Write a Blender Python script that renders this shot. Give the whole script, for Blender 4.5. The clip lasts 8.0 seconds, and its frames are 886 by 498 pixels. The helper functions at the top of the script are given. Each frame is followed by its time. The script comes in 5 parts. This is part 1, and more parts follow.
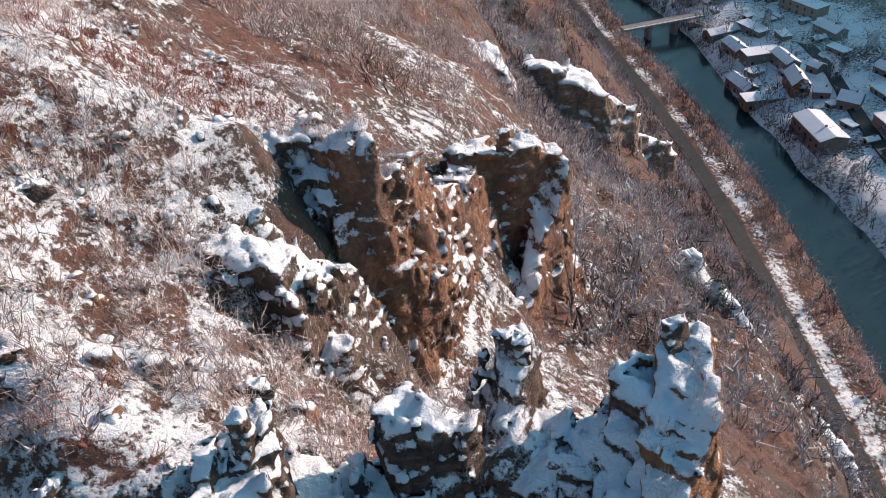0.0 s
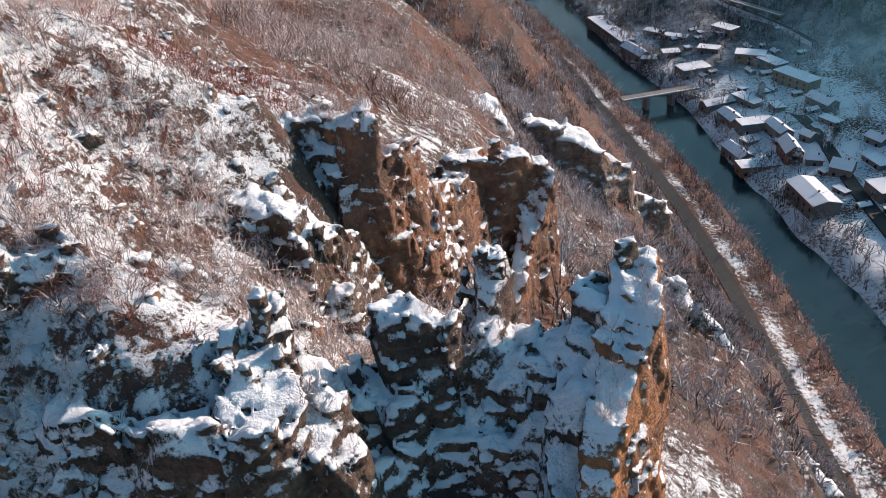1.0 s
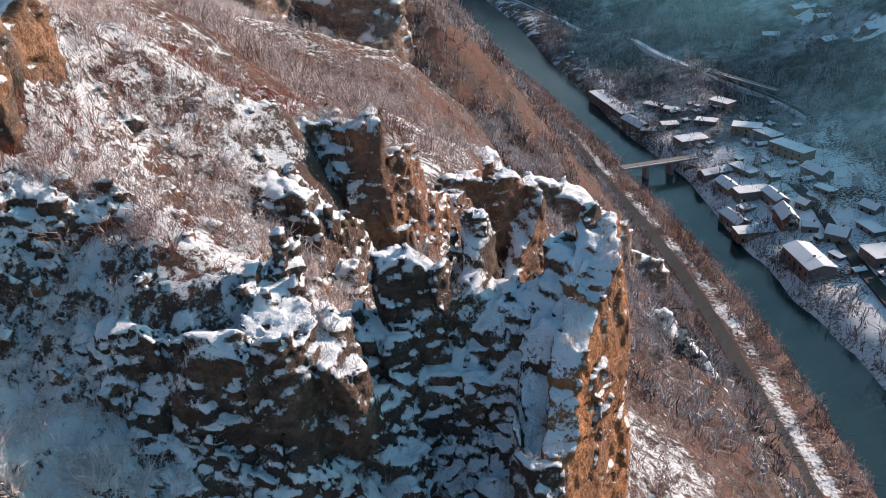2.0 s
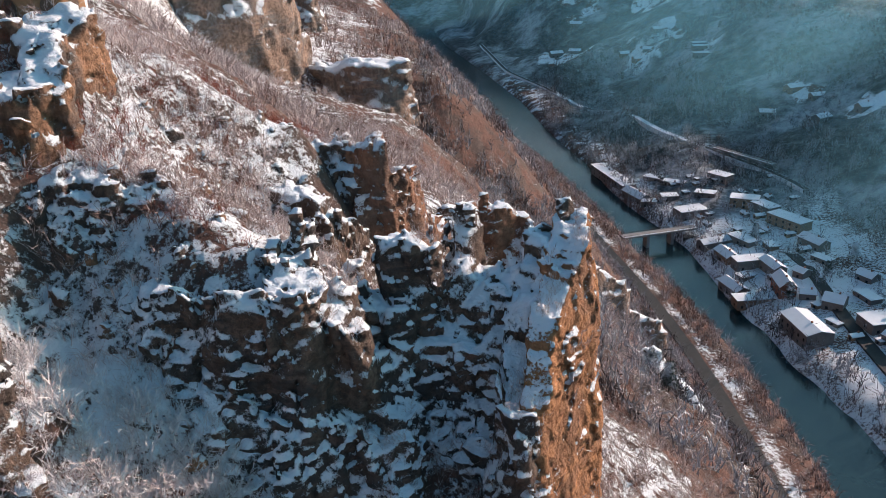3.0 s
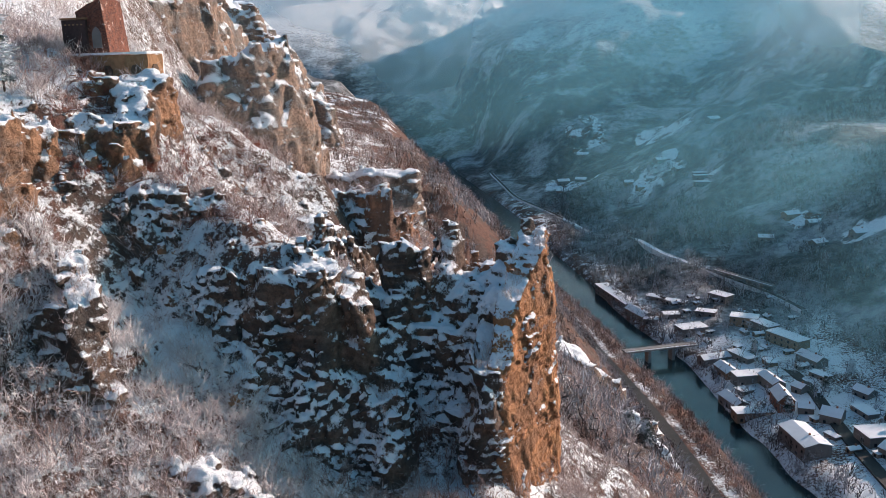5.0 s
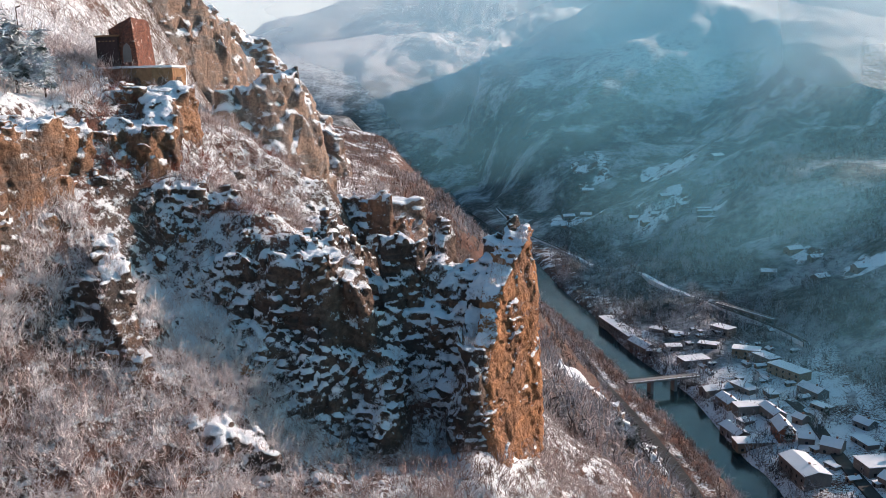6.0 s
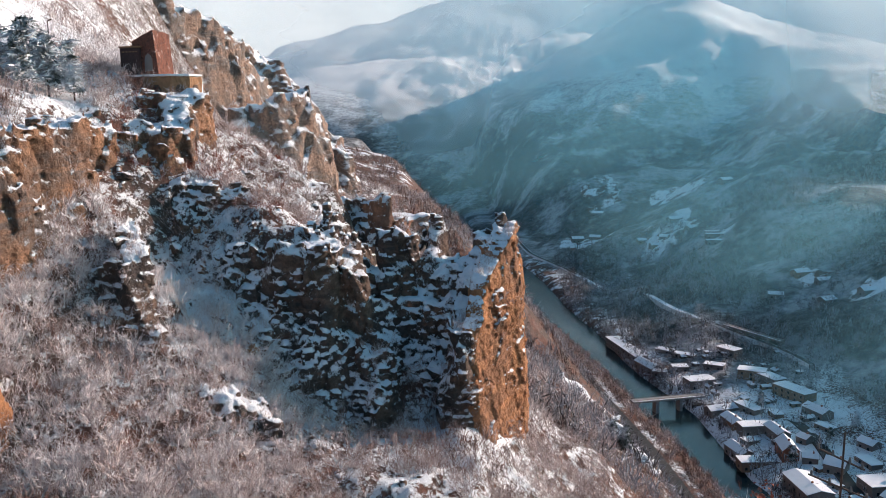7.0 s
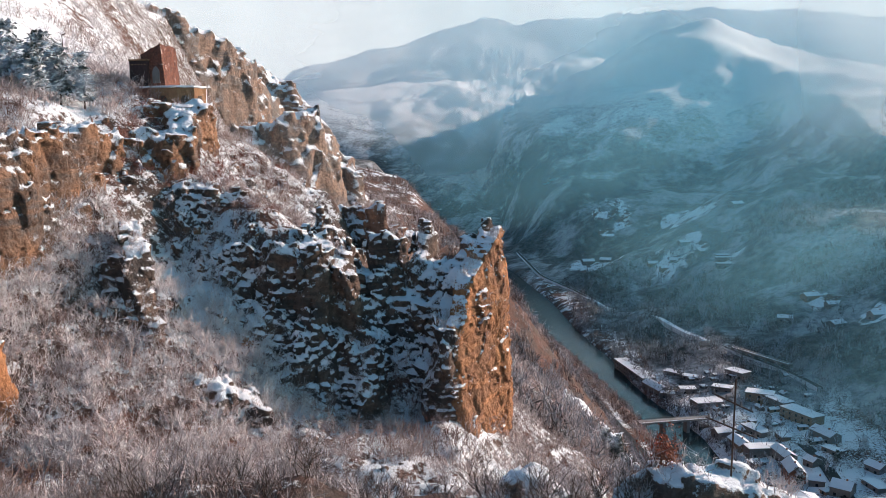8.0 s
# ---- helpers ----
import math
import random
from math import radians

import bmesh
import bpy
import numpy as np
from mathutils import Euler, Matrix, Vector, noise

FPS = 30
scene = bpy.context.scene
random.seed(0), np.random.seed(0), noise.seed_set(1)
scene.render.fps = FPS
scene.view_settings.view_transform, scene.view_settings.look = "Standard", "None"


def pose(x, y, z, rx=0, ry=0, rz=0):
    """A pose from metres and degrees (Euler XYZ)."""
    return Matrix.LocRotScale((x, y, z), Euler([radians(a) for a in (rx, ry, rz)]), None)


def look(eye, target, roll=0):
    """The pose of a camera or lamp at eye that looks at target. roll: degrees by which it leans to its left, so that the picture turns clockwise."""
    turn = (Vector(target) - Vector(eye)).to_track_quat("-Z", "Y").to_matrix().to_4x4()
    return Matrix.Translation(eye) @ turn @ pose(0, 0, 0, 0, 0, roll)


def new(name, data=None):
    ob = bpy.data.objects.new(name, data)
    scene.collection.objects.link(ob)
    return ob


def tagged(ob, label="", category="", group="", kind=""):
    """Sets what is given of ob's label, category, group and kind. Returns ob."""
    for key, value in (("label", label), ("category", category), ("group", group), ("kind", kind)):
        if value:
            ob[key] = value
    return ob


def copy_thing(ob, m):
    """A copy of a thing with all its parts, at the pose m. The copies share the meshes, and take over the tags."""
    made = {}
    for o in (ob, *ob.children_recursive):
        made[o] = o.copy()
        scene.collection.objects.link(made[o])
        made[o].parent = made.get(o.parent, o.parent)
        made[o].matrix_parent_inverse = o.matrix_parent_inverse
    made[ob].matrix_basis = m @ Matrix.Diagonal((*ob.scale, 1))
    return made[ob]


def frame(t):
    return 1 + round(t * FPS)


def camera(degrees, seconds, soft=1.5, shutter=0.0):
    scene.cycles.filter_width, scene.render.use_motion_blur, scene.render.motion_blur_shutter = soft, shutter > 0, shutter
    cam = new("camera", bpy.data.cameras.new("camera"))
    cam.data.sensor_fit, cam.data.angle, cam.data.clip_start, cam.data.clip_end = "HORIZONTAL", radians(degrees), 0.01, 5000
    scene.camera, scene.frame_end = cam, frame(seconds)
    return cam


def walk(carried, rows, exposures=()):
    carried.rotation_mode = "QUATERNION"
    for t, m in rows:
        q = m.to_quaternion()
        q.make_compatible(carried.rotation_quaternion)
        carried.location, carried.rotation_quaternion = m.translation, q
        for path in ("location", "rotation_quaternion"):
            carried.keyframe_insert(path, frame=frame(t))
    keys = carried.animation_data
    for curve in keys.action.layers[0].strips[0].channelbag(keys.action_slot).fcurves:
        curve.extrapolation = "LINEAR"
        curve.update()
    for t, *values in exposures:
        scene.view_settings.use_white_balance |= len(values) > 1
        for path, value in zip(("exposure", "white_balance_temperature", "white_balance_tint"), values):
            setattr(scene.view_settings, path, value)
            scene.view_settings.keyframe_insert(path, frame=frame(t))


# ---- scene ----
cam = camera(55.2, 8.0, soft=0.5)
METRES, EYE, TILT, LEAN, TURN = 70.0, 190.0, -37.5, 4.0, 0.0
ROWS = [
    (0.0, 0.0, 0.0, 0.0, 0.0, 0.0, -0.0),
    (0.5, 0.0062, -0.0467, -0.0523, 0.12, 2.57, -0.39),
    (1.0, 0.0124, -0.0928, -0.1041, 0.23, 5.07, -0.78),
    (1.5, 0.0191, -0.1388, -0.1562, 0.35, 7.6, -1.14),
    (3.0, 0.0409, -0.2757, -0.3123, 0.69, 15.32, -2.15),
    (3.5, 0.049, -0.3198, -0.3631, 0.77, 17.89, -2.47),
    (4.0, 0.0575, -0.3637, -0.4136, 0.82, 20.27, -2.79),
    (4.5, 0.0672, -0.4063, -0.4638, 0.87, 22.27, -3.14),
    (6.0, 0.1051, -0.5214, -0.612, 1.18, 26.47, -4.12),
    (6.5, 0.1211, -0.5555, -0.6543, 1.37, 27.21, -4.48),
    (7.0, 0.1396, -0.5869, -0.6923, 1.62, 28.04, -4.9),
    (7.5, 0.1604, -0.6106, -0.7217, 1.84, 28.89, -5.33),
    (8.0, 0.1843, -0.6244, -0.7444, 2.14, 29.55, -5.78),
]
walk(cam, [(t, pose(0, 0, EYE, TILT, LEAN, TURN) @ pose(METRES * x, METRES * y, METRES * z, 90 + pitch, roll, yaw)) for t, x, y, z, yaw, pitch, roll in ROWS])

# ---------------------------------------------------------------- world and sun
SUN_AZ, SUN_EL = 60.0, 21.0   # degrees clockwise from +y, degrees above the horizon
world = bpy.data.worlds.new("winter_sky")
scene.world = world
world.use_nodes = True
_nt = world.node_tree
_sky = _nt.nodes.new("ShaderNodeTexSky")
_sky.sky_type = "NISHITA"
_sky.sun_disc = False
_sky.sun_elevation = radians(SUN_EL)
_sky.sun_rotation = radians(SUN_AZ)
_sky.altitude = 500
_sky.air_density, _sky.dust_density, _sky.ozone_density = 1.0, 3.0, 1.5
_nt.nodes["Background"].inputs[1].default_value = 0.11
_tint = _nt.nodes.new("ShaderNodeMix")   # the cold cast of the winter air
_tint.data_type, _tint.blend_type = "RGBA", "MULTIPLY"
_tint.inputs["Factor"].default_value = 1.0
_tint.inputs[7].default_value = (0.58, 1.0, 1.09, 1.0)
_nt.links.new(_sky.outputs[0], _tint.inputs[6])
_nt.links.new(_tint.outputs[2], _nt.nodes["Background"].inputs[0])

sun = bpy.data.lights.new("sun", "SUN")
sun.energy, sun.angle, sun.color = 4.8, radians(0.6), (1.0, 0.74, 0.64)
_a, _e = radians(SUN_AZ), radians(SUN_EL)
SUN_DIR = Vector((math.sin(_a) * math.cos(_e), math.cos(_a) * math.cos(_e), math.sin(_e)))
new("sun", sun).matrix_world = look(SUN_DIR * 500, (0, 0, 0))
scene.view_settings.exposure = 0.51

# ---------------------------------------------------------------- noise


def _hash(ix, iy, iz, seed):
    h = ix.astype(np.uint32) * np.uint32(374761393) + iy.astype(np.uint32) * np.uint32(668265263) + iz.astype(np.uint32) * np.uint32(2246822519) + np.uint32(seed * 1442695041 & 0xFFFFFFFF)
    h = (h ^ (h >> np.uint32(13))) * np.uint32(1274126177)
    return ((h ^ (h >> np.uint32(16))) & np.uint32(0xFFFF)).astype(np.float32) * np.float32(1 / 65535.0)


def vn3(x, y, z, seed=0):
    """Smooth value noise, 0 to 1."""
    x0, y0, z0 = np.floor(x).astype(np.int32), np.floor(y).astype(np.int32), np.floor(z).astype(np.int32)
    fx, fy, fz = x - x0, y - y0, z - z0
    fx, fy, fz = fx * fx * (3 - 2 * fx), fy * fy * (3 - 2 * fy), fz * fz * (3 - 2 * fz)
    out = 0
    for k in (0, 1):
        a = _hash(x0, y0, z0 + k, seed) * (1 - fx) + _hash(x0 + 1, y0, z0 + k, seed) * fx
        b = _hash(x0, y0 + 1, z0 + k, seed) * (1 - fx) + _hash(x0 + 1, y0 + 1, z0 + k, seed) * fx
        out = out + (a * (1 - fy) + b * fy) * ((1 - fz) if k == 0 else fz)
    return out


def vn2(x, y, seed=0):
    x0, y0 = np.floor(x).astype(np.int32), np.floor(y).astype(np.int32)
    fx, fy = x - x0, y - y0
    fx, fy = fx * fx * (3 - 2 * fx), fy * fy * (3 - 2 * fy)
    z0 = np.zeros_like(x0)
    a = _hash(x0, y0, z0, seed) * (1 - fx) + _hash(x0 + 1, y0, z0, seed) * fx
    b = _hash(x0, y0 + 1, z0, seed) * (1 - fx) + _hash(x0 + 1, y0 + 1, z0, seed) * fx
    return a * (1 - fy) + b * fy


def fbm2(x, y, size, octaves=4, seed=0):
    out, amp, total = 0, 1.0, 0.0
    for i in range(octaves):
        out = out + amp * (vn2(x / size, y / size, seed + i) - 0.5)
        total += amp
        amp, size = amp * 0.5, size * 0.47
    return out / total * 2


def smooth(a, b, x):
    t = np.clip((x - a) / (b - a), 0, 1)
    return t * t * (3 - 2 * t)


# ---------------------------------------------------------------- meshes from arrays


def mesh_of(name, verts, faces, material=None, shade=True, uniform=None):
    """A mesh from an array of points and an array of faces (all of one size)."""
    verts, faces = np.asarray(verts, np.float32), np.asarray(faces, np.int32)
    me = bpy.data.meshes.new(name)
    n = faces.shape[1]
    me.vertices.add(len(verts))
    me.vertices.foreach_set("co", verts.ravel())
    me.loops.add(faces.size)
    me.loops.foreach_set("vertex_index", faces.ravel())
    me.polygons.add(len(faces))
    me.polygons.foreach_set("loop_start", np.arange(0, faces.size, n, dtype=np.int32))
    me.polygons.foreach_set("loop_total", np.full(len(faces), n, np.int32))
    me.polygons.foreach_set("use_smooth", np.full(len(faces), shade))
    me.update(calc_edges=True)
    if material:
        me.materials.append(material)
    return me


def part(name, bm, material, parent, label=""):
    me = bpy.data.meshes.new(name)
    bm.to_mesh(me)
    bm.free()
    me.materials.append(material)
    ob = new(name, me)
    ob.parent = parent
    if label:
        ob["label"] = label
    return ob


def thing(name, at, label, category, group="", rz=0.0):
    ob = new(name)
    ob.matrix_world = pose(*at, 0, 0, rz)
    return tagged(ob, label, category, group)


def box(bm, x0, x1, y0, y1, z0, z1):
    m = Matrix.LocRotScale(((x0 + x1) / 2, (y0 + y1) / 2, (z0 + z1) / 2), None, (x1 - x0, y1 - y0, z1 - z0))
    bmesh.ops.create_cube(bm, size=1.0, matrix=m)
    return bm


# ---------------------------------------------------------------- materials


class Nodes:
    def __init__(self, name, rough=0.85):
        self.mat = bpy.data.materials.new(name)
        self.mat.use_nodes = True
        self.t = self.mat.node_tree
        self.bsdf = self.t.nodes["Principled BSDF"]
        self.bsdf.inputs["Roughness"].default_value = rough
        self.bsdf.inputs["Specular IOR Level"].default_value = 0.25
        self.pos = self.add("ShaderNodeNewGeometry")

    def add(self, kind, **inputs):
        n = self.t.nodes.new(kind)
        for k, v in inputs.items():
            self.put(n.inputs[k.replace("_", " ")], v)
        return n

    def put(self, socket, v):
        if isinstance(v, bpy.types.NodeSocket):
            self.t.links.new(v, socket)
        else:
            socket.default_value = v

    def noise(self, size, detail=4.0, rough=0.55, stretch=(1, 1, 1), kind="noise"):
        m = self.add("ShaderNodeMapping", Scale=stretch)
        self.put(m.inputs["Vector"], self.pos.outputs["Position"])
        if kind == "voronoi":
            n = self.add("ShaderNodeTexVoronoi", Scale=1.0 / size)
            self.put(n.inputs["Vector"], m.outputs[0])
            return n.outputs["Distance"]
        n = self.add("ShaderNodeTexNoise", Scale=1.0 / size, Detail=detail, Roughness=rough)
        self.put(n.inputs["Vector"], m.outputs[0])
        return n.outputs["Fac"]

    def math(self, op, a, b=0.0, c=0.0):
        n = self.t.nodes.new("ShaderNodeMath")
        n.operation = op
        for s, v in zip(n.inputs, (a, b, c)):
            self.put(s, v)
        return n.outputs[0]

    def step(self, v, lo, hi):
        n = self.t.nodes.new("ShaderNodeMapRange")
        n.interpolation_type = "SMOOTHSTEP"
        self.put(n.inputs["Value"], v)
        n.inputs["From Min"].default_value, n.inputs["From Max"].default_value = lo, hi
        return n.outputs["Result"]

    def mix(self, f, a, b):
        n = self.t.nodes.new("ShaderNodeMix")
        n.data_type = "RGBA"
        self.put(n.inputs["Factor"], f)
        for s, v in ((n.inputs[6], a), (n.inputs[7], b)):
            self.put(s, (*v, 1.0) if isinstance(v, tuple) else v)
        return n.outputs[2]

    def normal_z(self):
        n = self.add("ShaderNodeSeparateXYZ")
        self.put(n.inputs[0], self.pos.outputs["Normal"])
        return n.outputs[2]

    def aspect(self, direction):
        n = self.t.nodes.new("ShaderNodeVectorMath")
        n.operation = "DOT_PRODUCT"
        self.put(n.inputs[0], self.pos.outputs["Normal"])
        n.inputs[1].default_value = direction
        return n.outputs["Value"]

    def attribute(self, name):
        n = self.t.nodes.new("ShaderNodeAttribute")
        n.attribute_name = name
        return n.outputs["Fac"]

    def bump(self, height, strength=0.6, distance=0.3):
        n = self.add("ShaderNodeBump", Strength=strength, Distance=distance)
        self.put(n.inputs["Height"], height)
        self.put(self.bsdf.inputs["Normal"], n.outputs[0])
        return n.outputs[0]

    def colour(self, c):
        self.put(self.bsdf.inputs["Base Color"], (*c, 1.0) if isinstance(c, tuple) else c)
        return self.mat


SNOW = (0.80, 0.83, 0.86)


def rock_material(name, warm, grey, scale=1.0, snow_lo=0.40, snow_hi=0.54, melt=0.2, mottle=1.0):
    n = Nodes(name, 0.9)
    big = n.noise(5.0 * scale, 4)
    fine = n.noise(0.5 * scale, 6, 0.65)
    streak = n.noise(1.3 * scale, 5, 0.6, (1, 1, 0.22))
    band = n.noise(1.4 * scale, 5, 0.6, (0.25, 0.25, 1.6))
    c = n.mix(n.step(big, 0.40, 0.62), warm, grey)
    c = n.mix(n.math("MULTIPLY", n.step(streak, 0.45, 0.7), 0.7 * mottle), c, tuple(v * 0.45 for v in grey))
    c = n.mix(n.math("MULTIPLY", n.step(band, 0.5, 0.68), 0.5), c, tuple(min(1, v * 1.5) for v in warm))
    grit = n.noise(0.12 * scale, 4, 0.7)
    c = n.mix(n.math("MULTIPLY", n.step(fine, 0.42, 0.62), 0.7 * mottle), c, tuple(v * 0.35 for v in warm))
    c = n.mix(n.math("MULTIPLY", n.step(grit, 0.5, 0.7), 0.5 * mottle), c, tuple(v * 0.4 for v in grey))
    # snow lies on every little step of the rough surface that faces up
    chip = n.math("ADD", n.noise(0.22 * scale, 5, 0.72, (1, 1, 1.3)), n.math("MULTIPLY", n.noise(0.7 * scale, 3, 0.6, (1, 1, 1.2)), 0.9))
    steps = n.add("ShaderNodeBump", Strength=1.0, Distance=0.6 * scale)
    n.put(steps.inputs["Height"], chip)
    up = n.add("ShaderNodeSeparateXYZ")
    n.put(up.inputs[0], steps.outputs[0])
    patch = n.noise(0.2 * scale, 5, 0.8)
    broad = n.noise(3.2 * scale, 3)
    nz = n.math("ADD", n.math("MULTIPLY", up.outputs[2], 0.7), n.math("MULTIPLY", n.normal_z(), 0.3))
    s = n.math("ADD", n.math("MULTIPLY_ADD", nz, 2.0, -0.62), n.math("ADD", n.math("MULTIPLY", n.math("SUBTRACT", patch, 0.5), 2.6), n.math("MULTIPLY", n.math("SUBTRACT", broad, 0.5), 1.4)))
    # snow mask keyed to the sun: more on faces turned away, melted off those towards it
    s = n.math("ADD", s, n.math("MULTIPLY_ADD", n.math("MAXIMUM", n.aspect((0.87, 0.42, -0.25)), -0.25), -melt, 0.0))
    mask = n.step(s, snow_lo, snow_hi)
    c = n.mix(mask, c, SNOW)
    h = n.math("ADD", n.math("MULTIPLY", n.math("ADD", n.math("ADD", fine, streak), n.math("MULTIPLY", chip, 0.6)), n.math("SUBTRACT", 1.0, n.math("MULTIPLY", mask, 0.6))), n.math("MULTIPLY", mask, 0.45))
    n.bump(h, 1.0, 0.45 * scale)
    return n.colour(c)


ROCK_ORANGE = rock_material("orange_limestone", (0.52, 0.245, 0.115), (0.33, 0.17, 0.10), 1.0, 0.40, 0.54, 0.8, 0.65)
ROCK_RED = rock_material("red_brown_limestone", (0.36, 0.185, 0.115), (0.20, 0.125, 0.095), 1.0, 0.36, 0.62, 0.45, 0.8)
ROCK_SNOWY = rock_material("snowed_limestone", (0.36, 0.24, 0.17), (0.19, 0.155, 0.14), 1.0, 0.22, 0.36)
ROCK_BROWN = rock_material("brown_limestone", (0.42, 0.23, 0.135), (0.165, 0.135, 0.12), 1.0, 0.02, 0.38)
# limestone coloured darker and greyer for walls and sides that stand in shade
ROCK_SHADE_GREY = rock_material("shade_grey_limestone", (0.21, 0.14, 0.105), (0.085, 0.076, 0.073), 1.0, -0.08, 0.32)
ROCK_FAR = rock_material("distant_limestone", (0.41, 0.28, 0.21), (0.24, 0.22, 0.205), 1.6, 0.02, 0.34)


def ground_material():
    n = Nodes("snowy_slope", 0.92)
    nz = n.normal_z()
    big = n.noise(9.0, 4)
    mid = n.noise(1.3, 6, 0.75)
    fine = n.noise(0.32, 5, 0.75)
    tuft = n.noise(0.9, 6, 0.8, (1, 1, 0.4))
    cover = n.attribute("cover")
    wood = n.attribute("wood")
    # small rock steps break the cover
    chip = n.math("ADD", n.noise(0.9, 5, 0.7, (1, 1, 1.4)), n.math("MULTIPLY", n.noise(0.22, 3, 0.6), 0.3))
    steps = n.add("ShaderNodeBump", Strength=1.0, Distance=1.8)
    n.put(steps.inputs["Height"], chip)
    up = n.add("ShaderNodeSeparateXYZ")
    n.put(up.inputs[0], steps.outputs[0])
    litter = n.mix(n.step(big, 0.42, 0.60), (0.165, 0.083, 0.062), (0.115, 0.082, 0.07))
    litter = n.mix(n.math("MULTIPLY", n.step(tuft, 0.4, 0.65), 0.75), litter, (0.05, 0.038, 0.032))
    steep = n.math("SUBTRACT", 1.0, n.step(up.outputs[2], 0.35, 0.62))
    soil = n.mix(n.math("MULTIPLY", steep, 0.85), litter, n.mix(n.step(mid, 0.4, 0.6), (0.13, 0.098, 0.08), (0.055, 0.048, 0.045)))
    s = n.math("ADD", cover, n.math("ADD", n.math("MULTIPLY", n.math("SUBTRACT", mid, 0.5), 1.7), n.math("MULTIPLY", n.math("SUBTRACT", big, 0.5), 0.6)))
    s = n.math("ADD", s, n.math("MULTIPLY", n.math("SUBTRACT", fine, 0.5), 0.9))
    s = n.math("ADD", s, n.math("MULTIPLY_ADD", n.math("SUBTRACT", up.outputs[2], nz), 2.2, n.math("MULTIPLY_ADD", nz, 0.5, -0.36)))
    place = n.add("ShaderNodeSeparateXYZ")
    n.put(place.inputs[0], n.pos.outputs["Position"])
    groves = n.noise(16.0, 6, 0.75)
    s = n.math("ADD", s, n.math("MULTIPLY", n.math("MULTIPLY", n.math("SUBTRACT", groves, 0.56), 5.0), n.step(place.outputs[1], 480, 640)))
    mask = n.step(s, 0.42, 0.60)
    c = n.mix(mask, soil, SNOW)
    # frosted leafless woods seen as a close canopy far away
    crown = n.noise(7.0, 6, 0.8)
    patch = n.noise(60.0, 5, 0.6)
    canopy = n.mix(n.step(crown, 0.38, 0.66), (0.03, 0.035, 0.037), (0.15, 0.15, 0.15))
    high = n.add("ShaderNodeSeparateXYZ")
    n.put(high.inputs[0], n.pos.outputs["Position"])
    # frost grows with height; its pale colour also stands for haze on far hills
    frost = n.math("ADD", n.math("MULTIPLY", n.step(high.outputs[2], 110, 300), 0.95), n.math("MULTIPLY", n.step(patch, 0.45, 0.62), 0.4))
    frost = n.math("MULTIPLY", frost, n.math("ADD", 0.45, n.step(crown, 0.3, 0.6)))
    canopy = n.mix(n.math("MINIMUM", frost, 0.9), canopy, (0.74, 0.76, 0.78))
    glade = n.noise(24.0, 8, 0.8)
    wood = n.step(n.math("ADD", wood, n.math("MULTIPLY", n.math("SUBTRACT", glade, 0.5), 2.6)), 0.22, 0.70)
    c = n.mix(wood, c, canopy)
    n.bump(n.math("ADD", n.math("ADD", fine, mid), n.math("MULTIPLY", mask, 0.5)), 0.9, 0.3)
    return n.colour(c)


GROUND = ground_material()


def plain(name, colour, rough=0.8, grain=0.5, amount=0.35, metal=0.0):
    n = Nodes(name, rough)
    n.bsdf.inputs["Metallic"].default_value = metal
    f = n.noise(grain, 5, 0.6)
    c = n.mix(n.math("MULTIPLY", n.step(f, 0.35, 0.7), amount), colour, tuple(v * 0.5 for v in colour))
    n.bump(f, 0.3, grain * 0.1)
    return n.colour(c)


def water_material():
    n = Nodes("river_water", 0.16)
    f = n.noise(6.0, 4, 0.6, (1, 0.4, 1))
    n.bump(f, 0.25, 0.3)
    n.bsdf.inputs["Specular IOR Level"].default_value = 0.5
    return n.colour((0.012, 0.03, 0.035))


WATER = water_material()

# ---------------------------------------------------------------- the lie of the land
# the river's left edge: x against y
RIVER_Y = np.array([-2000, 0, 170, 245, 289, 314, 345, 378, 415, 446, 489, 524, 582, 626, 687, 806, 973, 1204, 1473, 1750, 2300.0])
RIVER_X = np.array([150, 124, 118, 116, 112, 109, 104, 98, 90, 86, 77, 68, 56, 44, 32, 5, -52, -91, -122, -260, -900.0])
RIVER_W = np.array([26, 24, 22, 20, 15, 16, 15, 19, 24, 20, 17, 19, 24, 27, 27, 38, 60, 45, 38, 40, 60.0])
# height against distance from the river, left and right bank
LEFT_D = [0, 6, 10, 21, 31, 45, 66, 80, 100, 125, 167, 190, 215, 260, 330, 450, 700, 2500]
LEFT_Z = [-2, 3, 6, 8, 9.5, 27, 57, 75, 102, 128, 139, 146, 166, 205, 240, 275, 300, 420]
# the outer, largely unseen right heights are set by where sun should reach
RIGHT_D = [0, 5, 12, 30, 55, 80, 110, 160, 250, 350, 450, 600, 1200, 3000]
RIGHT_Z = [-2, 3, 5, 7.5, 11, 14, 21, 46, 90, 126, 146, 158, 165, 170]

SECTIONS = []


def section(y, *pairs):
    """A cross-section of the hillside at y: pairs of x and height."""
    SECTIONS.append((y, np.array(pairs[0::2], float), np.array(pairs[1::2], float)))


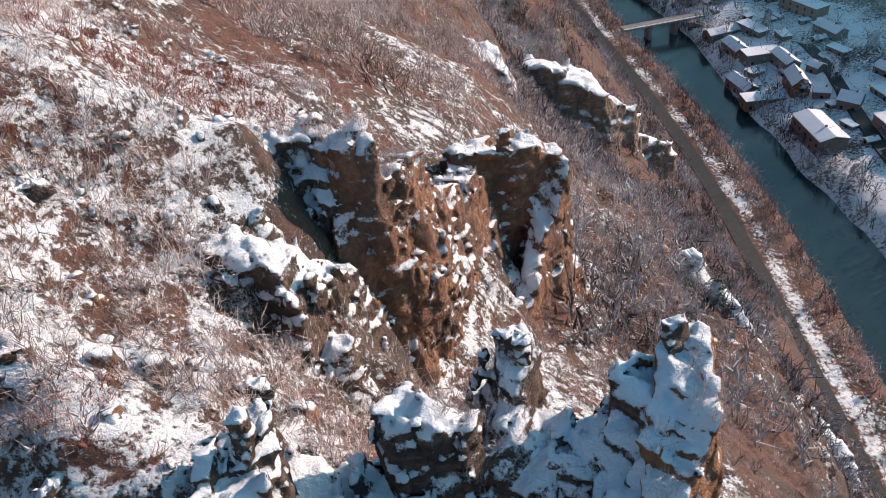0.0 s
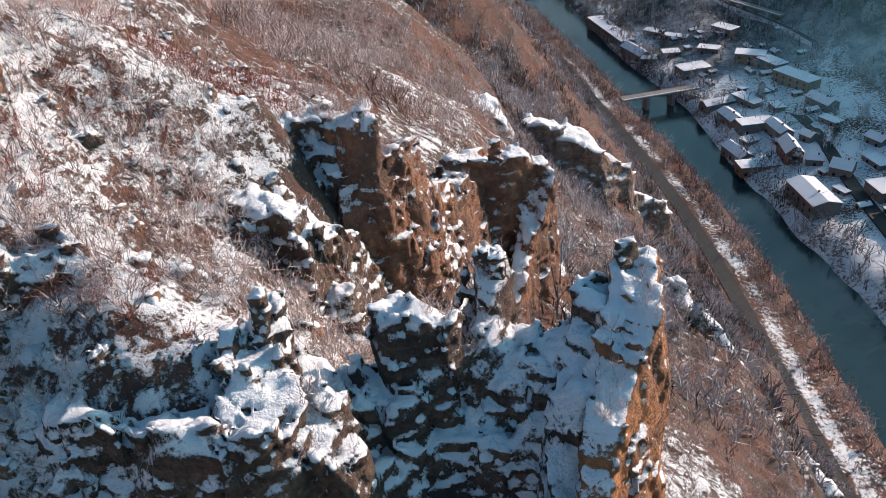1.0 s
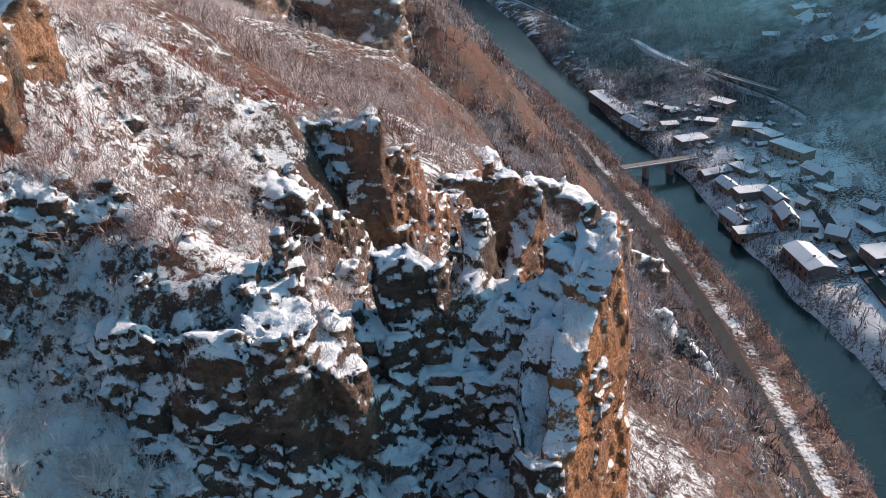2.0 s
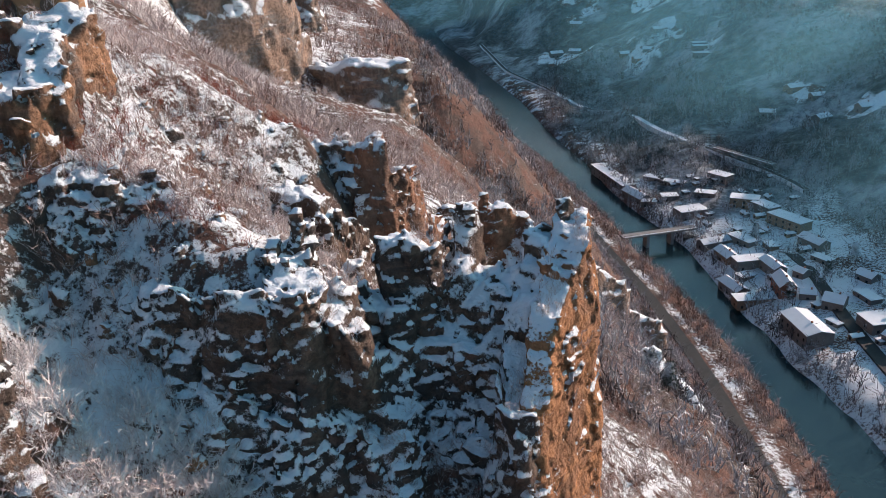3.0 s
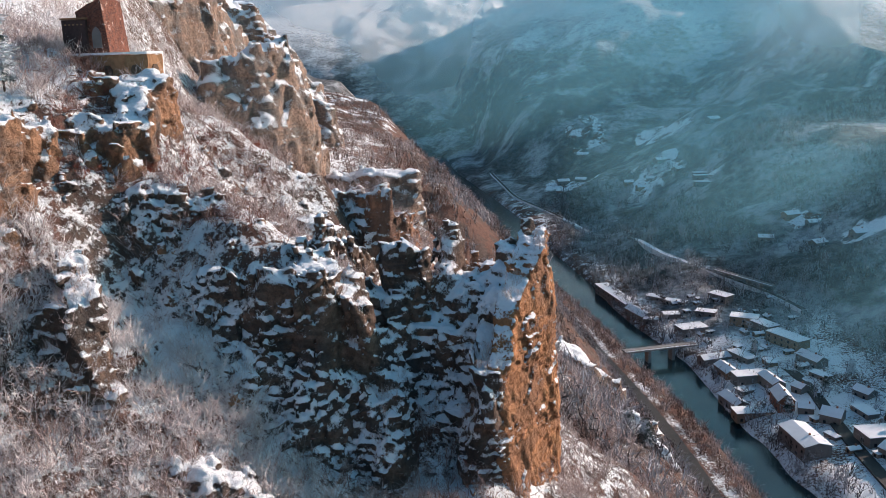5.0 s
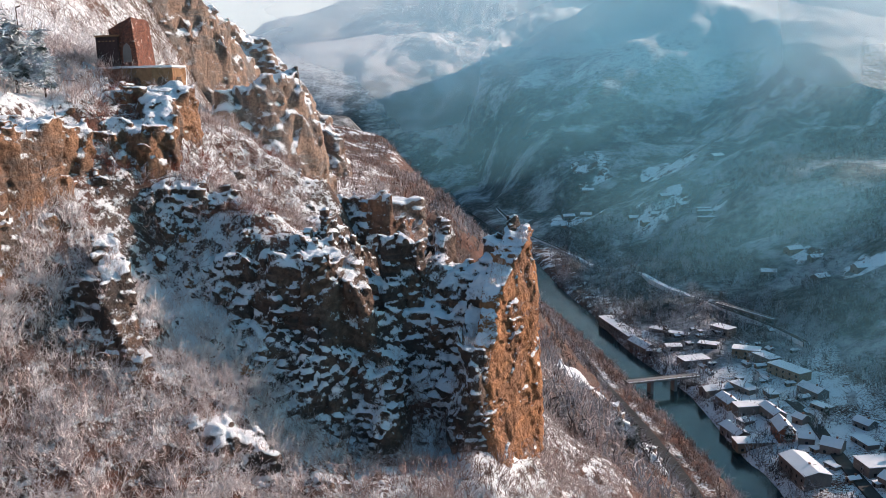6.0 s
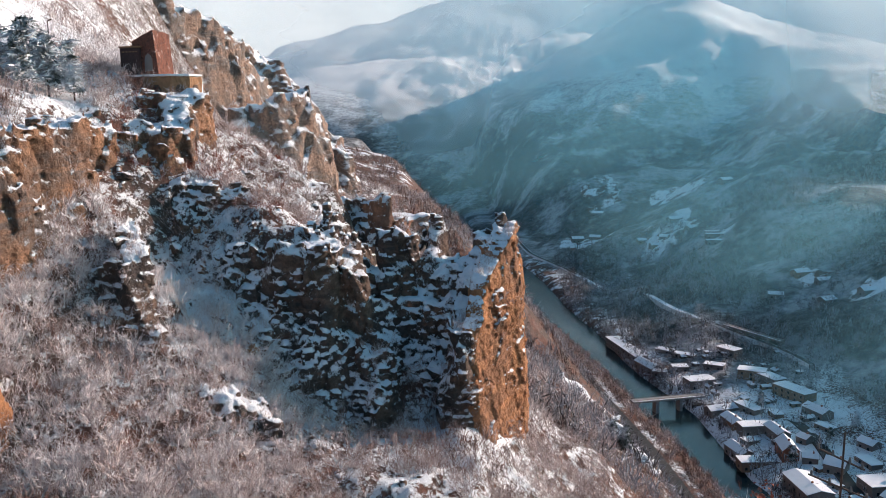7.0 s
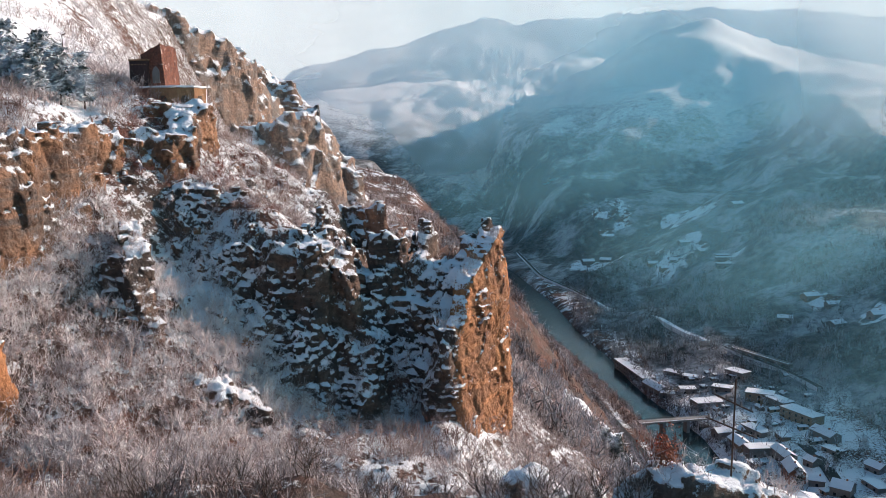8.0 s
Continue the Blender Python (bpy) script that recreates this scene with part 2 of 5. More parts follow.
section(-50, -100, 190, -60, 172, -36, 165, -20, 160, 0, 161, 15, 161, 22, 159, 32, 150, 45, 118, 63, 80, 100, 30)
section(-34, -100, 190, -60, 172, -36, 163, -20, 159, 0, 160.3, 15, 160.5, 22, 159, 30, 146, 45, 110, 63, 75, 100, 28)
section(-26, -100, 192, -60, 173, -36, 161, -20, 154, -8, 153, 4, 153, 15, 150, 22, 144, 32, 128, 45, 105, 63, 72, 100, 25)
section(-10, -100, 194, -60, 176, -40, 168, -35, 160, -31, 154, -27, 149.6, -22, 148.8, -18, 147.6, -8, 145.5, 0, 144, 8, 141, 15, 136, 25, 126, 45, 100, 63, 70, 100, 22)
section(3, -100, 198, -60, 181, -42, 178, -36, 170, -31, 163, -28, 159.8, -25, 157, -21, 154.5, -15, 149.5, -10, 147, -5, 146, 0, 145.5, 6, 145, 12, 139, 20, 132, 32, 118, 45, 97, 63, 68, 100, 20)
section(9, -100, 199, -60, 182, -43, 179, -36, 174, -32, 169, -29.5, 166.6, -26, 164, -23.5, 161.4, -20, 157, -16, 153.4, -13, 151, -10, 148.6, -5, 146, 0, 145.5, 6, 145.5, 12, 139, 20, 131.5, 32, 118.5, 45, 97.5, 63, 67, 100, 20)
section(15.3, -100, 200, -60, 184, -44, 180, -36, 177, -32, 171, -29, 168, -25, 162.5, -22, 159.2, -19.5, 158.8, -17, 158.4, -13, 154.4, -10, 151.6, -5, 148.4, 0, 147, 5, 146, 12, 139, 20, 131, 32, 119, 45, 98, 63, 67, 100, 20)
section(17.8, -100, 201, -60, 185, -44, 180, -36, 177.5, -32, 172, -28.5, 168.5, -25, 164.3, -22.7, 162, -19, 163, -14, 163.5, -10.5, 162.5, -7, 157, -3, 151.5, 2, 148.5, 6, 146, 12, 139, 20, 131, 32, 119, 45, 98, 63, 67, 100, 20)
section(21, -100, 202, -60, 185, -44, 180.5, -32, 175, -27, 170.2, -22.5, 166.3, -18.6, 166.9, -15.9, 166.4, -11.5, 164.6, -8, 160, -3, 153.5, 2, 149.5, 7, 145.5, 13, 139, 20, 131.5, 32, 119, 45, 98, 63, 66.5, 100, 19)
section(24, -100, 203, -60, 186, -44, 181, -32, 177, -27, 171, -21, 169.5, -17, 167, -12, 164, -8, 160, -3, 154, 2, 150, 8, 144, 13, 139, 20, 132, 32, 119, 45, 98, 63, 66, 100, 19)
section(33, -100, 206, -60, 188, -44, 182, -28, 178.5, -24, 173, -20, 168, -15, 163.5, -12, 161, -8, 156, -4, 150, 2, 146, 8, 143, 13, 140, 20, 133, 32, 120, 45, 99, 63, 66, 100, 18)
section(42, -100, 208, -60, 190, -44, 183, -30, 176, -22, 172, -17, 168, -12, 165.5, -8, 158, -4, 147.5, 2, 143.5, 10, 139, 15, 135, 22, 130, 32, 119, 45, 99, 63, 66, 100, 18)
section(56, -100, 212, -60, 190, -44, 180, -30, 172, -20, 165, -12, 161, -6, 154, 0, 146, 5, 138, 12, 133, 20, 126, 32, 116, 45, 97, 63, 64, 100, 17)
section(72, -100, 214, -60, 190, -44, 178, -30, 168, -18, 159, -8, 153, -3, 149, 3, 142, 9, 133, 16, 124.5, 24, 119.5, 32, 115.5, 40, 107, 50, 85, 63, 63, 100, 16)
section(100, -100, 220, -80, 204, -60, 182, -44, 168, -30, 157, -15, 148, 0, 140, 15, 125, 28, 114, 40, 99, 52, 76, 63, 59, 80, 38, 100, 16)
section(150, -112, 222, -96, 200, -80, 176, -60, 155, -32, 134, -12, 130, 3, 118, 10, 108, 33, 80, 50, 66, 66, 56, 80, 35, 102, 12)
section(200, -114, 222, -98, 194, -80, 158, -60, 143, -20, 132, -2, 116, 10, 95, 23, 78, 45, 63, 60, 40, 80, 20, 100, 9)
section(230, -116, 218, -100, 186, -80, 150, -60, 134, -40, 120, -12, 106, 10, 92, 30, 75, 45, 60, 60, 38, 80, 17, 100, 7)


def ridge_height(x, y, nodes, slope, east):
    """Height of a hill whose crest runs through nodes of x, y and height."""
    best = np.full(np.shape(x), -1e9)
    for (ax, ay, az), (bx, by, bz) in zip(nodes[:-1], nodes[1:]):
        ux, uy = bx - ax, by - ay
        t = np.clip(((x - ax) * ux + (y - ay) * uy) / (ux * ux + uy * uy), 0, 1)
        d = np.hypot(x - ax - t * ux, y - ay - t * uy)
        fall = np.where(x > ax + t * ux, east, slope)
        best = np.maximum(best, az + t * (bz - az) - fall * (np.sqrt(d * d + 900) - 30))
    return best


SPUR = [(385, 1080, 120), (392, 1250, 162), (414, 1450, 226), (426, 1650, 314), (397, 1795, 404)]
PEAK = [(397, 1795, 404), (350, 2200, 412), (372, 2610, 420)]
MIDDLE = [(-700, 2100, 240), (-545, 2165, 290), (12, 2530, 378), (372, 2610, 420)]
FAR = [(-1500, 3200, 330), (-980, 3395, 432), (-535, 3593, 570), (-140, 3730, 680), (211, 3728, 682), (890, 3630, 700), (1410, 3400, 610), (2200, 3200, 560)]


def smax(a, b, k):
    h = np.clip(0.5 + 0.5 * (a - b) / k, 0, 1)
    return b + (a - b) * h + k * h * (1 - h)


def land(x, y):
    """Height of the ground, without small relief."""
    rx, rw = np.interp(y, RIVER_Y, RIVER_X), np.interp(y, RIVER_Y, RIVER_W)
    d = rx - x
    left = np.interp(d, LEFT_D, LEFT_Z)
    ys = np.array([s[0] for s in SECTIONS])
    zs = np.stack([np.where(x > sx[-1], np.interp(d, LEFT_D, LEFT_Z), np.interp(x, sx, sz)) for _, sx, sz in SECTIONS])
    i = np.clip(np.searchsorted(ys, y) - 1, 0, len(ys) - 2)
    t = np.clip((y - ys[i]) / (ys[i + 1] - ys[i]), 0, 1)
    t = t * t * (3 - 2 * t) * 0.6 + t * 0.4
    near = np.take_along_axis(zs, i[None], 0)[0] * (1 - t) + np.take_along_axis(zs, (i + 1)[None], 0)[0] * t
    w = smooth(275, 235, y) * smooth(-120, -60, y) * smooth(-230, -110, x) * smooth(30, 46, d)
    z = left * (1 - w) + near * w
    e = x - rx - rw
    right = np.minimum(np.interp(e, RIGHT_D, RIGHT_Z), np.interp(y, [650, 1150], [170, 92]))
    z = np.where(e > 0, right, np.where(d > 0, z, -2.5))
    for nodes, slope, east in ((SPUR, 0.5, 0.22), (PEAK, 0.5, 0.55), (MIDDLE, 0.36, 0.36), (FAR, 0.42, 0.42)):
        w = np.maximum(smooth(40, 140, e), smooth(1350, 2000, y))
        z = z * (1 - w) + smax(z, ridge_height(x, y, nodes, slope, east), 25.0) * w
    return z


def relief(x, y, z):
    """Ledges, hummocks and gullies of the ground."""
    rx, rw = np.interp(y, RIVER_Y, RIVER_X), np.interp(y, RIVER_Y, RIVER_W)
    d = np.maximum(rx - x, x - rx - rw)
    rough = smooth(25, 60, d)
    far = smooth(250, 900, np.hypot(x, y))
    bump = fbm2(x, y, 7.0, 5, 3) * 1.5 + fbm2(x, y, 1.7, 3, 9) * 0.45
    big = fbm2(x, y, 130.0, 5, 21) * 26 + np.abs(fbm2(x, y, 260.0, 4, 31)) * -40
    z = z + rough * (bump * (1 - 0.5 * far) + far * big)
    q = 1.5
    s = (z + 3.2 * fbm2(x, y, 9.0, 4, 14)) / q
    f = s - np.floor(s)
    ledge = (smooth(0.25, 0.95, f) - f) * q
    near = smooth(40, 12, np.abs(x + 8)) * smooth(75, 45, y)
    steep = smooth(0.9, 1.5, np.hypot(*(land(x + i, y + j) - land(x - i, y - j) for i, j in ((1.5, 0), (0, 1.5)))) / 3.0) * (1 - far)
    z = z + steep * rough * (np.abs(fbm2(x, y, 4.5, 4, 17)) * 3.2 - 0.8 + fbm2(x, y, 1.2, 3, 18) * 0.9)
    return z + ledge * rough * (1.0 * near + 0.15) * (1 - far) * smooth(-0.3, 0.3, fbm2(x, y, 14.0, 3, 77) + 0.1)


def height(x, y):
    x, y = np.atleast_1d(np.asarray(x, float)), np.atleast_1d(np.asarray(y, float))
    return relief(x, y, land(x, y))


def spaced(*legs):
    """Grid lines: legs of (end, step), from the first end on."""
    out = [legs[0][0]]
    for end, step in legs[1:]:
        n = max(1, int(round((end - out[-1]) / step)))
        out += list(out[-1] + (end - out[-1]) * (np.arange(n) + 1) / n)
    return np.array(out)


def build_ground():
    gx = spaced((-3600, 0), (-1200, 100), (-400, 40), (-160, 8), (-70, 2.0), (-40, 0.9), (48, 0.55), (120, 1.8), (330, 6), (800, 22), (1600, 40), (3600, 130))
    gy = spaced((-900, 0), (-200, 60), (-60, 7), (-42, 1.2), (80, 0.55), (130, 1.3), (320, 2.5), (640, 5), (1200, 12), (2400, 22), (4300, 50))
    X, Y = np.meshgrid(gx, gy, indexing="ij")
    Z = height(X.ravel(), Y.ravel())
    V = np.stack([X.ravel(), Y.ravel(), Z], 1)
    nx, ny = len(gx), len(gy)
    I = np.arange(nx * ny).reshape(nx, ny)
    F = np.stack([I[:-1, :-1], I[1:, :-1], I[1:, 1:], I[:-1, 1:]], -1).reshape(-1, 4)
    me = mesh_of("ground", V, F, GROUND)
    x, y, z = V.T
    rx, rw = np.interp(y, RIVER_Y, RIVER_X), np.interp(y, RIVER_Y, RIVER_W)
    d, e = rx - x, x - rx - rw
    cover = 0.40 + 0.3 * fbm2(x, y, 26.0, 3, 41)
    # the wooded lower slope keeps little snow, the crags' slopes and the village flats more
    cover = cover - 0.16 * smooth(140, 115, z) * (d > 0) + 0.10 * ((e > 0) & (e < 85)) + 0.2 * smooth(-55, -75, x) * smooth(50, 80, y) * smooth(260, 220, y) + 0.16 * smooth(-42, -58, x) * smooth(35, 60, y) + 0.16 * smooth(-30, -36, x) * smooth(12, 18, y) * smooth(60, 45, y) + 0.26 * smooth(15, 18, d) * smooth(23, 20.5, d) + 0.10 * smooth(-16, -22, x) * smooth(-20, -12, y) * smooth(20, 12, y) + 0.06 * smooth(120, 150, z) * smooth(60, 30, y) - 0.32 * smooth(-22, -28, y) - 0.15 * smooth(-34, -28, x) * smooth(2, -4, x) * smooth(-12, -6, y) * smooth(22, 14, y)
    meadow = 0.0
    for cx, cy, r in ((268, 548, 20), (139, 1120, 34), (224, 1062, 30), (240, 1030, 26), (112, 950, 30), (90, 950, 22), (194, 900, 34), (170, 862, 24), (214, 780, 20), (245, 612, 12)):
        meadow = np.maximum(meadow, np.exp(-(((x - cx) / r) ** 2 + ((y - cy) / (1.5 * r)) ** 2) ** 2))
    meadow = smooth(0.45, 0.8, meadow + 0.9 * fbm2(x, y, 13.0, 4, 55) - 0.1) * (meadow > 0.02)
    far_side = smooth(1600, 2300, y)
    meadow = np.maximum(meadow, 0.6 * far_side * smooth(0.25, 0.45, fbm2(x, y, 160.0, 4, 56)))
    wood = np.maximum(smooth(70, 130, e), 0.75 * smooth(420, 470, y) * smooth(14, 30, e)) * (1 - 0.9 * meadow)
    wood = np.maximum(wood, smooth(700, 1100, y) * 0.8 * (1 - 0.85 * meadow))
    cover = cover + 0.5 * meadow * smooth(30, 60, e) + 0.2 * np.exp(-(((x + 17) / 8) ** 2 + ((y - 13) / 6.5) ** 2)) - 0.14 * smooth(80, 130, y) * (d > 0) + 0.28 * np.exp(-((x - 1) / 6) ** 2 - ((y - 53) / 9) ** 2) + 0.2 * np.exp(-((x - 11) / 4) ** 2 - ((y - 60) / 6) ** 2)
    for key, value in (("cover", cover), ("wood", wood)):
        me.attributes.new(key, "FLOAT", "POINT").data.foreach_set("value", value.astype(np.float32))
    return tagged(new("ground", me), "snow-patched limestone slope with brown leaf litter above a river", "ground", kind="structure")


ground = build_ground()


def build_river():
    ys = spaced((-2000, 0), (0, 200), (900, 15), (2300, 40))
    rx, rw = np.interp(ys, RIVER_Y, RIVER_X), np.interp(ys, RIVER_Y, RIVER_W)
    V, F = [], []
    for i, (y, a, w) in enumerate(zip(ys, rx, rw)):
        V += [(a - 4, y, 0.0), (a + w * 0.5, y, 0.0), (a + w + 4, y, 0.0)]
        if i:
            k = 3 * i
            F += [(k - 3, k - 2, k + 1, k), (k - 2, k - 1, k + 2, k + 1)]
    tagged(new("river", mesh_of("river", V, F, WATER)), "dark slow green river winding through the gorge", "river", kind="structure")


build_river()

# ---------------------------------------------------------------- crags


def surface(V, origin, h):
    """Surface nets: the zero level of the field V as points and quads."""
    neg = V < 0
    nx, ny, nz = V.shape
    acc = np.zeros((nx - 1, ny - 1, nz - 1, 3), np.float32)
    cnt = np.zeros((nx - 1, ny - 1, nz - 1), np.float32)
    cut = lambda A, o: A[o[0]:nx - 1 + o[0], o[1]:ny - 1 + o[1], o[2]:nz - 1 + o[2]]
    corners = [(i, j, k) for i in (0, 1) for j in (0, 1) for k in (0, 1)]
    for a in corners:
        for axis in range(3):
            if a[axis]:
                continue
            b = tuple(v + (n == axis) for n, v in enumerate(a))
            va, vb = cut(V, a), cut(V, b)
            m = (va < 0) != (vb < 0)
            t = np.where(m, va / np.where(m, va - vb, 1), 0)
            for c in range(3):
                acc[..., c] += m * (a[c] + (t if c == axis else 0))
            cnt += m
    active = cnt > 0
    idx = np.full(active.shape, -1, np.int64)
    idx[active] = np.arange(active.sum())
    cell = np.argwhere(active)
    P = (cell + acc[active] / cnt[active][:, None]) * h + np.asarray(origin)
    F = []
    for axis in range(3):
        u, v = [(1, 2), (2, 0), (0, 1)][axis]
        sl = [slice(1, -1)] * 3
        sl[axis] = slice(0, -1)
        sl2 = [slice(1, -1)] * 3
        sl2[axis] = slice(1, None)
        a, b = neg[tuple(sl)], neg[tuple(sl2)]
        for flip, m in ((False, a & ~b), (True, ~a & b)):
            c = np.argwhere(m)
            for n in range(3):
                if n != axis:
                    c[:, n] += 1
            q = []
            for du, dv in ((1, 1), (0, 1), (0, 0), (1, 0)):
                g = c.copy()
                g[:, u] -= du
                g[:, v] -= dv
                q.append(idx[g[:, 0], g[:, 1], g[:, 2]])
            q = np.stack(q, 1)
            F.append(q[:, ::-1] if flip else q)
    return P, np.concatenate(F)


def cells(x, y, z, seed):
    """Broken blocks: a random number for each block and the distance to its nearest joint."""
    x0, y0, z0 = np.floor(x).astype(np.int32), np.floor(y).astype(np.int32), np.floor(z).astype(np.int32)
    d1, d2, who = np.full(x.shape, 9.0, np.float32), np.full(x.shape, 9.0, np.float32), np.zeros(x.shape, np.float32)
    for i in (-1, 0, 1):
        for j in (-1, 0, 1):
            for k in (-1, 0, 1):
                a, b, c = x0 + i, y0 + j, z0 + k
                r = _hash(a, b, c, seed)
                s = (r * np.float32(7.31)) % 1
                t = (r * np.float32(53.7)) % 1
                d = (a + r - x) ** 2 + (b + s - y) ** 2 + (c + t - z) ** 2
                m = d < d1
                d2 = np.where(m, d1, np.minimum(d2, d))
                who = np.where(m, t, who)
                d1 = np.where(m, d, d1)
    return who, np.sqrt(d2) - np.sqrt(d1)


def spine_field(X, Y, Z, nodes, left, right, cap_l, cap_r):
    """Distance-like field of a fin of rock: nodes are x, y, top, half width; left and right say how far its sides lean out per metre."""
    bd = np.full(X.shape, 1e9, np.float32)
    top, wid, side = np.zeros_like(bd), np.zeros_like(bd), np.zeros_like(bd)
    for a, b in zip(nodes[:-1], nodes[1:]):
        ux, uy = b[0] - a[0], b[1] - a[1]
        t = np.clip(((X - a[0]) * ux + (Y - a[1]) * uy) / (ux * ux + uy * uy), 0, 1)
        ex, ey = X - a[0] - t * ux, Y - a[1] - t * uy
        d = np.hypot(ex, ey)
        m = d < bd
        bd = np.where(m, d, bd)
        top = np.where(m, a[2] + t * (b[2] - a[2]), top)
        wid = np.where(m, a[3] + t * (b[3] - a[3]), wid)
        side = np.where(m, (ux * ey - uy * ex) / np.maximum(d, 1e-3) / math.hypot(ux, uy), side)
    drop = np.maximum(top - Z, 0)
    s = 0.5 + 0.5 * side
    lean = s * np.minimum(left * drop, cap_l) + (1 - s) * np.minimum(right * drop, cap_r)
    return np.maximum(bd - wid - lean, (Z - top) * 0.8)


LEDGES = []  # level places on the near crags, where shrubs take root


def crag(name, spines, base, material, label, voxel=0.3, size=1.0, seed=0, category="rock", ledge=1.3, strata=0.5, cut=0.45, knob=1.0, warp=0.8):
    """A crag of bedded limestone from one or more spines: (nodes, left, right, cap_left, cap_right)."""
    pts = np.array([n for s in spines for n in s[0]])
    reach = max(max(s[3], s[4]) for s in spines) + pts[:, 3].max() + 1.5 * size
    lo = np.array([pts[:, 0].min() - reach, pts[:, 1].min() - reach, base])
    hi = np.array([pts[:, 0].max() + reach, pts[:, 1].max() + reach, pts[:, 2].max() + 2.0 * size])
    ax = [np.arange(lo[i], hi[i] + voxel, voxel) for i in range(3)]
    X, Y, Z = (g.astype(np.float32) for g in np.meshgrid(*ax, indexing="ij"))
    f = np.full(X.shape, 1e9, np.float32)
    for s in spines:
        f = np.minimum(f, spine_field(X, Y, Z, *s))
    band = np.abs(f) < 3.2 * size
    sx, sy, sz = X[band], Y[band], Z[band]
    f = np.sign(f) * 5.0 * np.float32(size)
    n3 = lambda x, y, z, d, e, k: vn3(x / (d * size), y / (d * size), z / (e * size), seed + k) - 0.5
    wx = sx + n3(sx, sy, sz, 3.2, 4.5, 1) * 2 * warp * size
    wy = sy + n3(sx, sy, sz, 3.2, 4.5, 2) * 2 * warp * size
    wz = sz + n3(sx, sy, sz, 2.6, 2.6, 3) * 1.6 * warp * size
    w = np.full(sx.shape, 1e9, np.float32)
    for s in spines:
        w = np.minimum(w, spine_field(wx, wy, wz, *s))
    f[band] = w
    near = np.abs(f) < 1.7 * size
    x, y, z = X[near], Y[near], Z[near]
    soft = n3(x, y, z, 3.1, 2.2, 13) + 0.5
    beds = smooth(0.32, 0.62, soft)
    dip = 0.10 * x - 0.06 * y
    g = f[near]
    # vertical joints split the rock into upright blocks
    ox, oy = n3(x, y, z, 1.5, 1.5, 8) * 0.9 * size, n3(x, y, z, 1.5, 1.5, 9) * 0.9 * size
    i1, e1 = cells((x + ox) / (1.7 * size), (y + oy) / (1.7 * size), z / (3.6 * size), seed + 5)
    g = g + cut * size * (i1 - 0.5) + 0.5 * cut * size * smooth(0.10, 0.0, e1)
    # each bed is an upright riser with a level tread above it, broken from block to block
    for q, amount, k in ((ledge, 1.0, 4), (0.43 * ledge, 0.4, 14)):
        lz = (z + dip + n3(x, y, z, 4.0, 9.0, k) * 1.7 * size + 1.6 * i1 * size) / (q * size)
        fr = lz - np.floor(lz)
        hard = vn2(np.floor(lz), np.zeros_like(lz), seed + 12 + k)
        g = g - strata * amount * size * (np.minimum(fr / 0.88, (1 - fr) / 0.12) - 0.5) * (0.35 + hard) * (0.1 + 0.9 * beds)
    i2, e2 = cells((x + ox) / (0.7 * size), (y + oy) / (0.7 * size), z / (0.45 * size), seed + 6)
    g = g + 0.32 * knob * size * (i2 - 0.5) * (0.25 + 0.75 * beds) + 0.10 * size * smooth(0.10, 0.0, e2) * beds
    g = g + 0.42 * knob * size * n3(x, y, z, 0.6, 0.5, 7)
    f[near] = g
    f[..., 0] = np.maximum(f[..., 0], -1)
    P, F = surface(f, lo, voxel)
    if voxel < 0.32 and size > 0.6:
        Q = np.asarray(P)[np.asarray(F)[:, :4]]
        up = np.cross(Q[:, 2] - Q[:, 0], Q[:, 3] - Q[:, 1])
        flat = np.abs(up[:, 2]) > 0.72 * np.linalg.norm(up, axis=1)
        LEDGES.append(Q[flat].mean(1))
    ob = new(name, mesh_of(name, P, F, material, True))
    return tagged(ob, label, category, "limestone crags of the gorge")


def piece_of(whole, ob):
    """Make a crag a part of a larger one."""
    ob.parent = whole
    del ob["category"], ob["group"]


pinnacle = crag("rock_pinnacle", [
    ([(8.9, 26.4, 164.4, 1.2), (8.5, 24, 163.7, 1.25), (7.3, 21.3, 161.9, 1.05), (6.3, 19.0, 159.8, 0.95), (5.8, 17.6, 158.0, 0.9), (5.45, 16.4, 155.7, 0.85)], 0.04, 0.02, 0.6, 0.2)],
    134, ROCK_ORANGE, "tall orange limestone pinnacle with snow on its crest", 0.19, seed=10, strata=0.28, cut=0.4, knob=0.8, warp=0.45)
stone = crag("capstone", [([(7.8, 26.3, 165.3, 0.35), (8.3, 26.6, 165.5, 0.4)], 0.2, 0.2, 0.3, 0.3)], 163.6, ROCK_SHADE_GREY, "snow-capped block balanced on the crest", 0.13, 0.45, seed=12)
piece_of(pinnacle, stone)
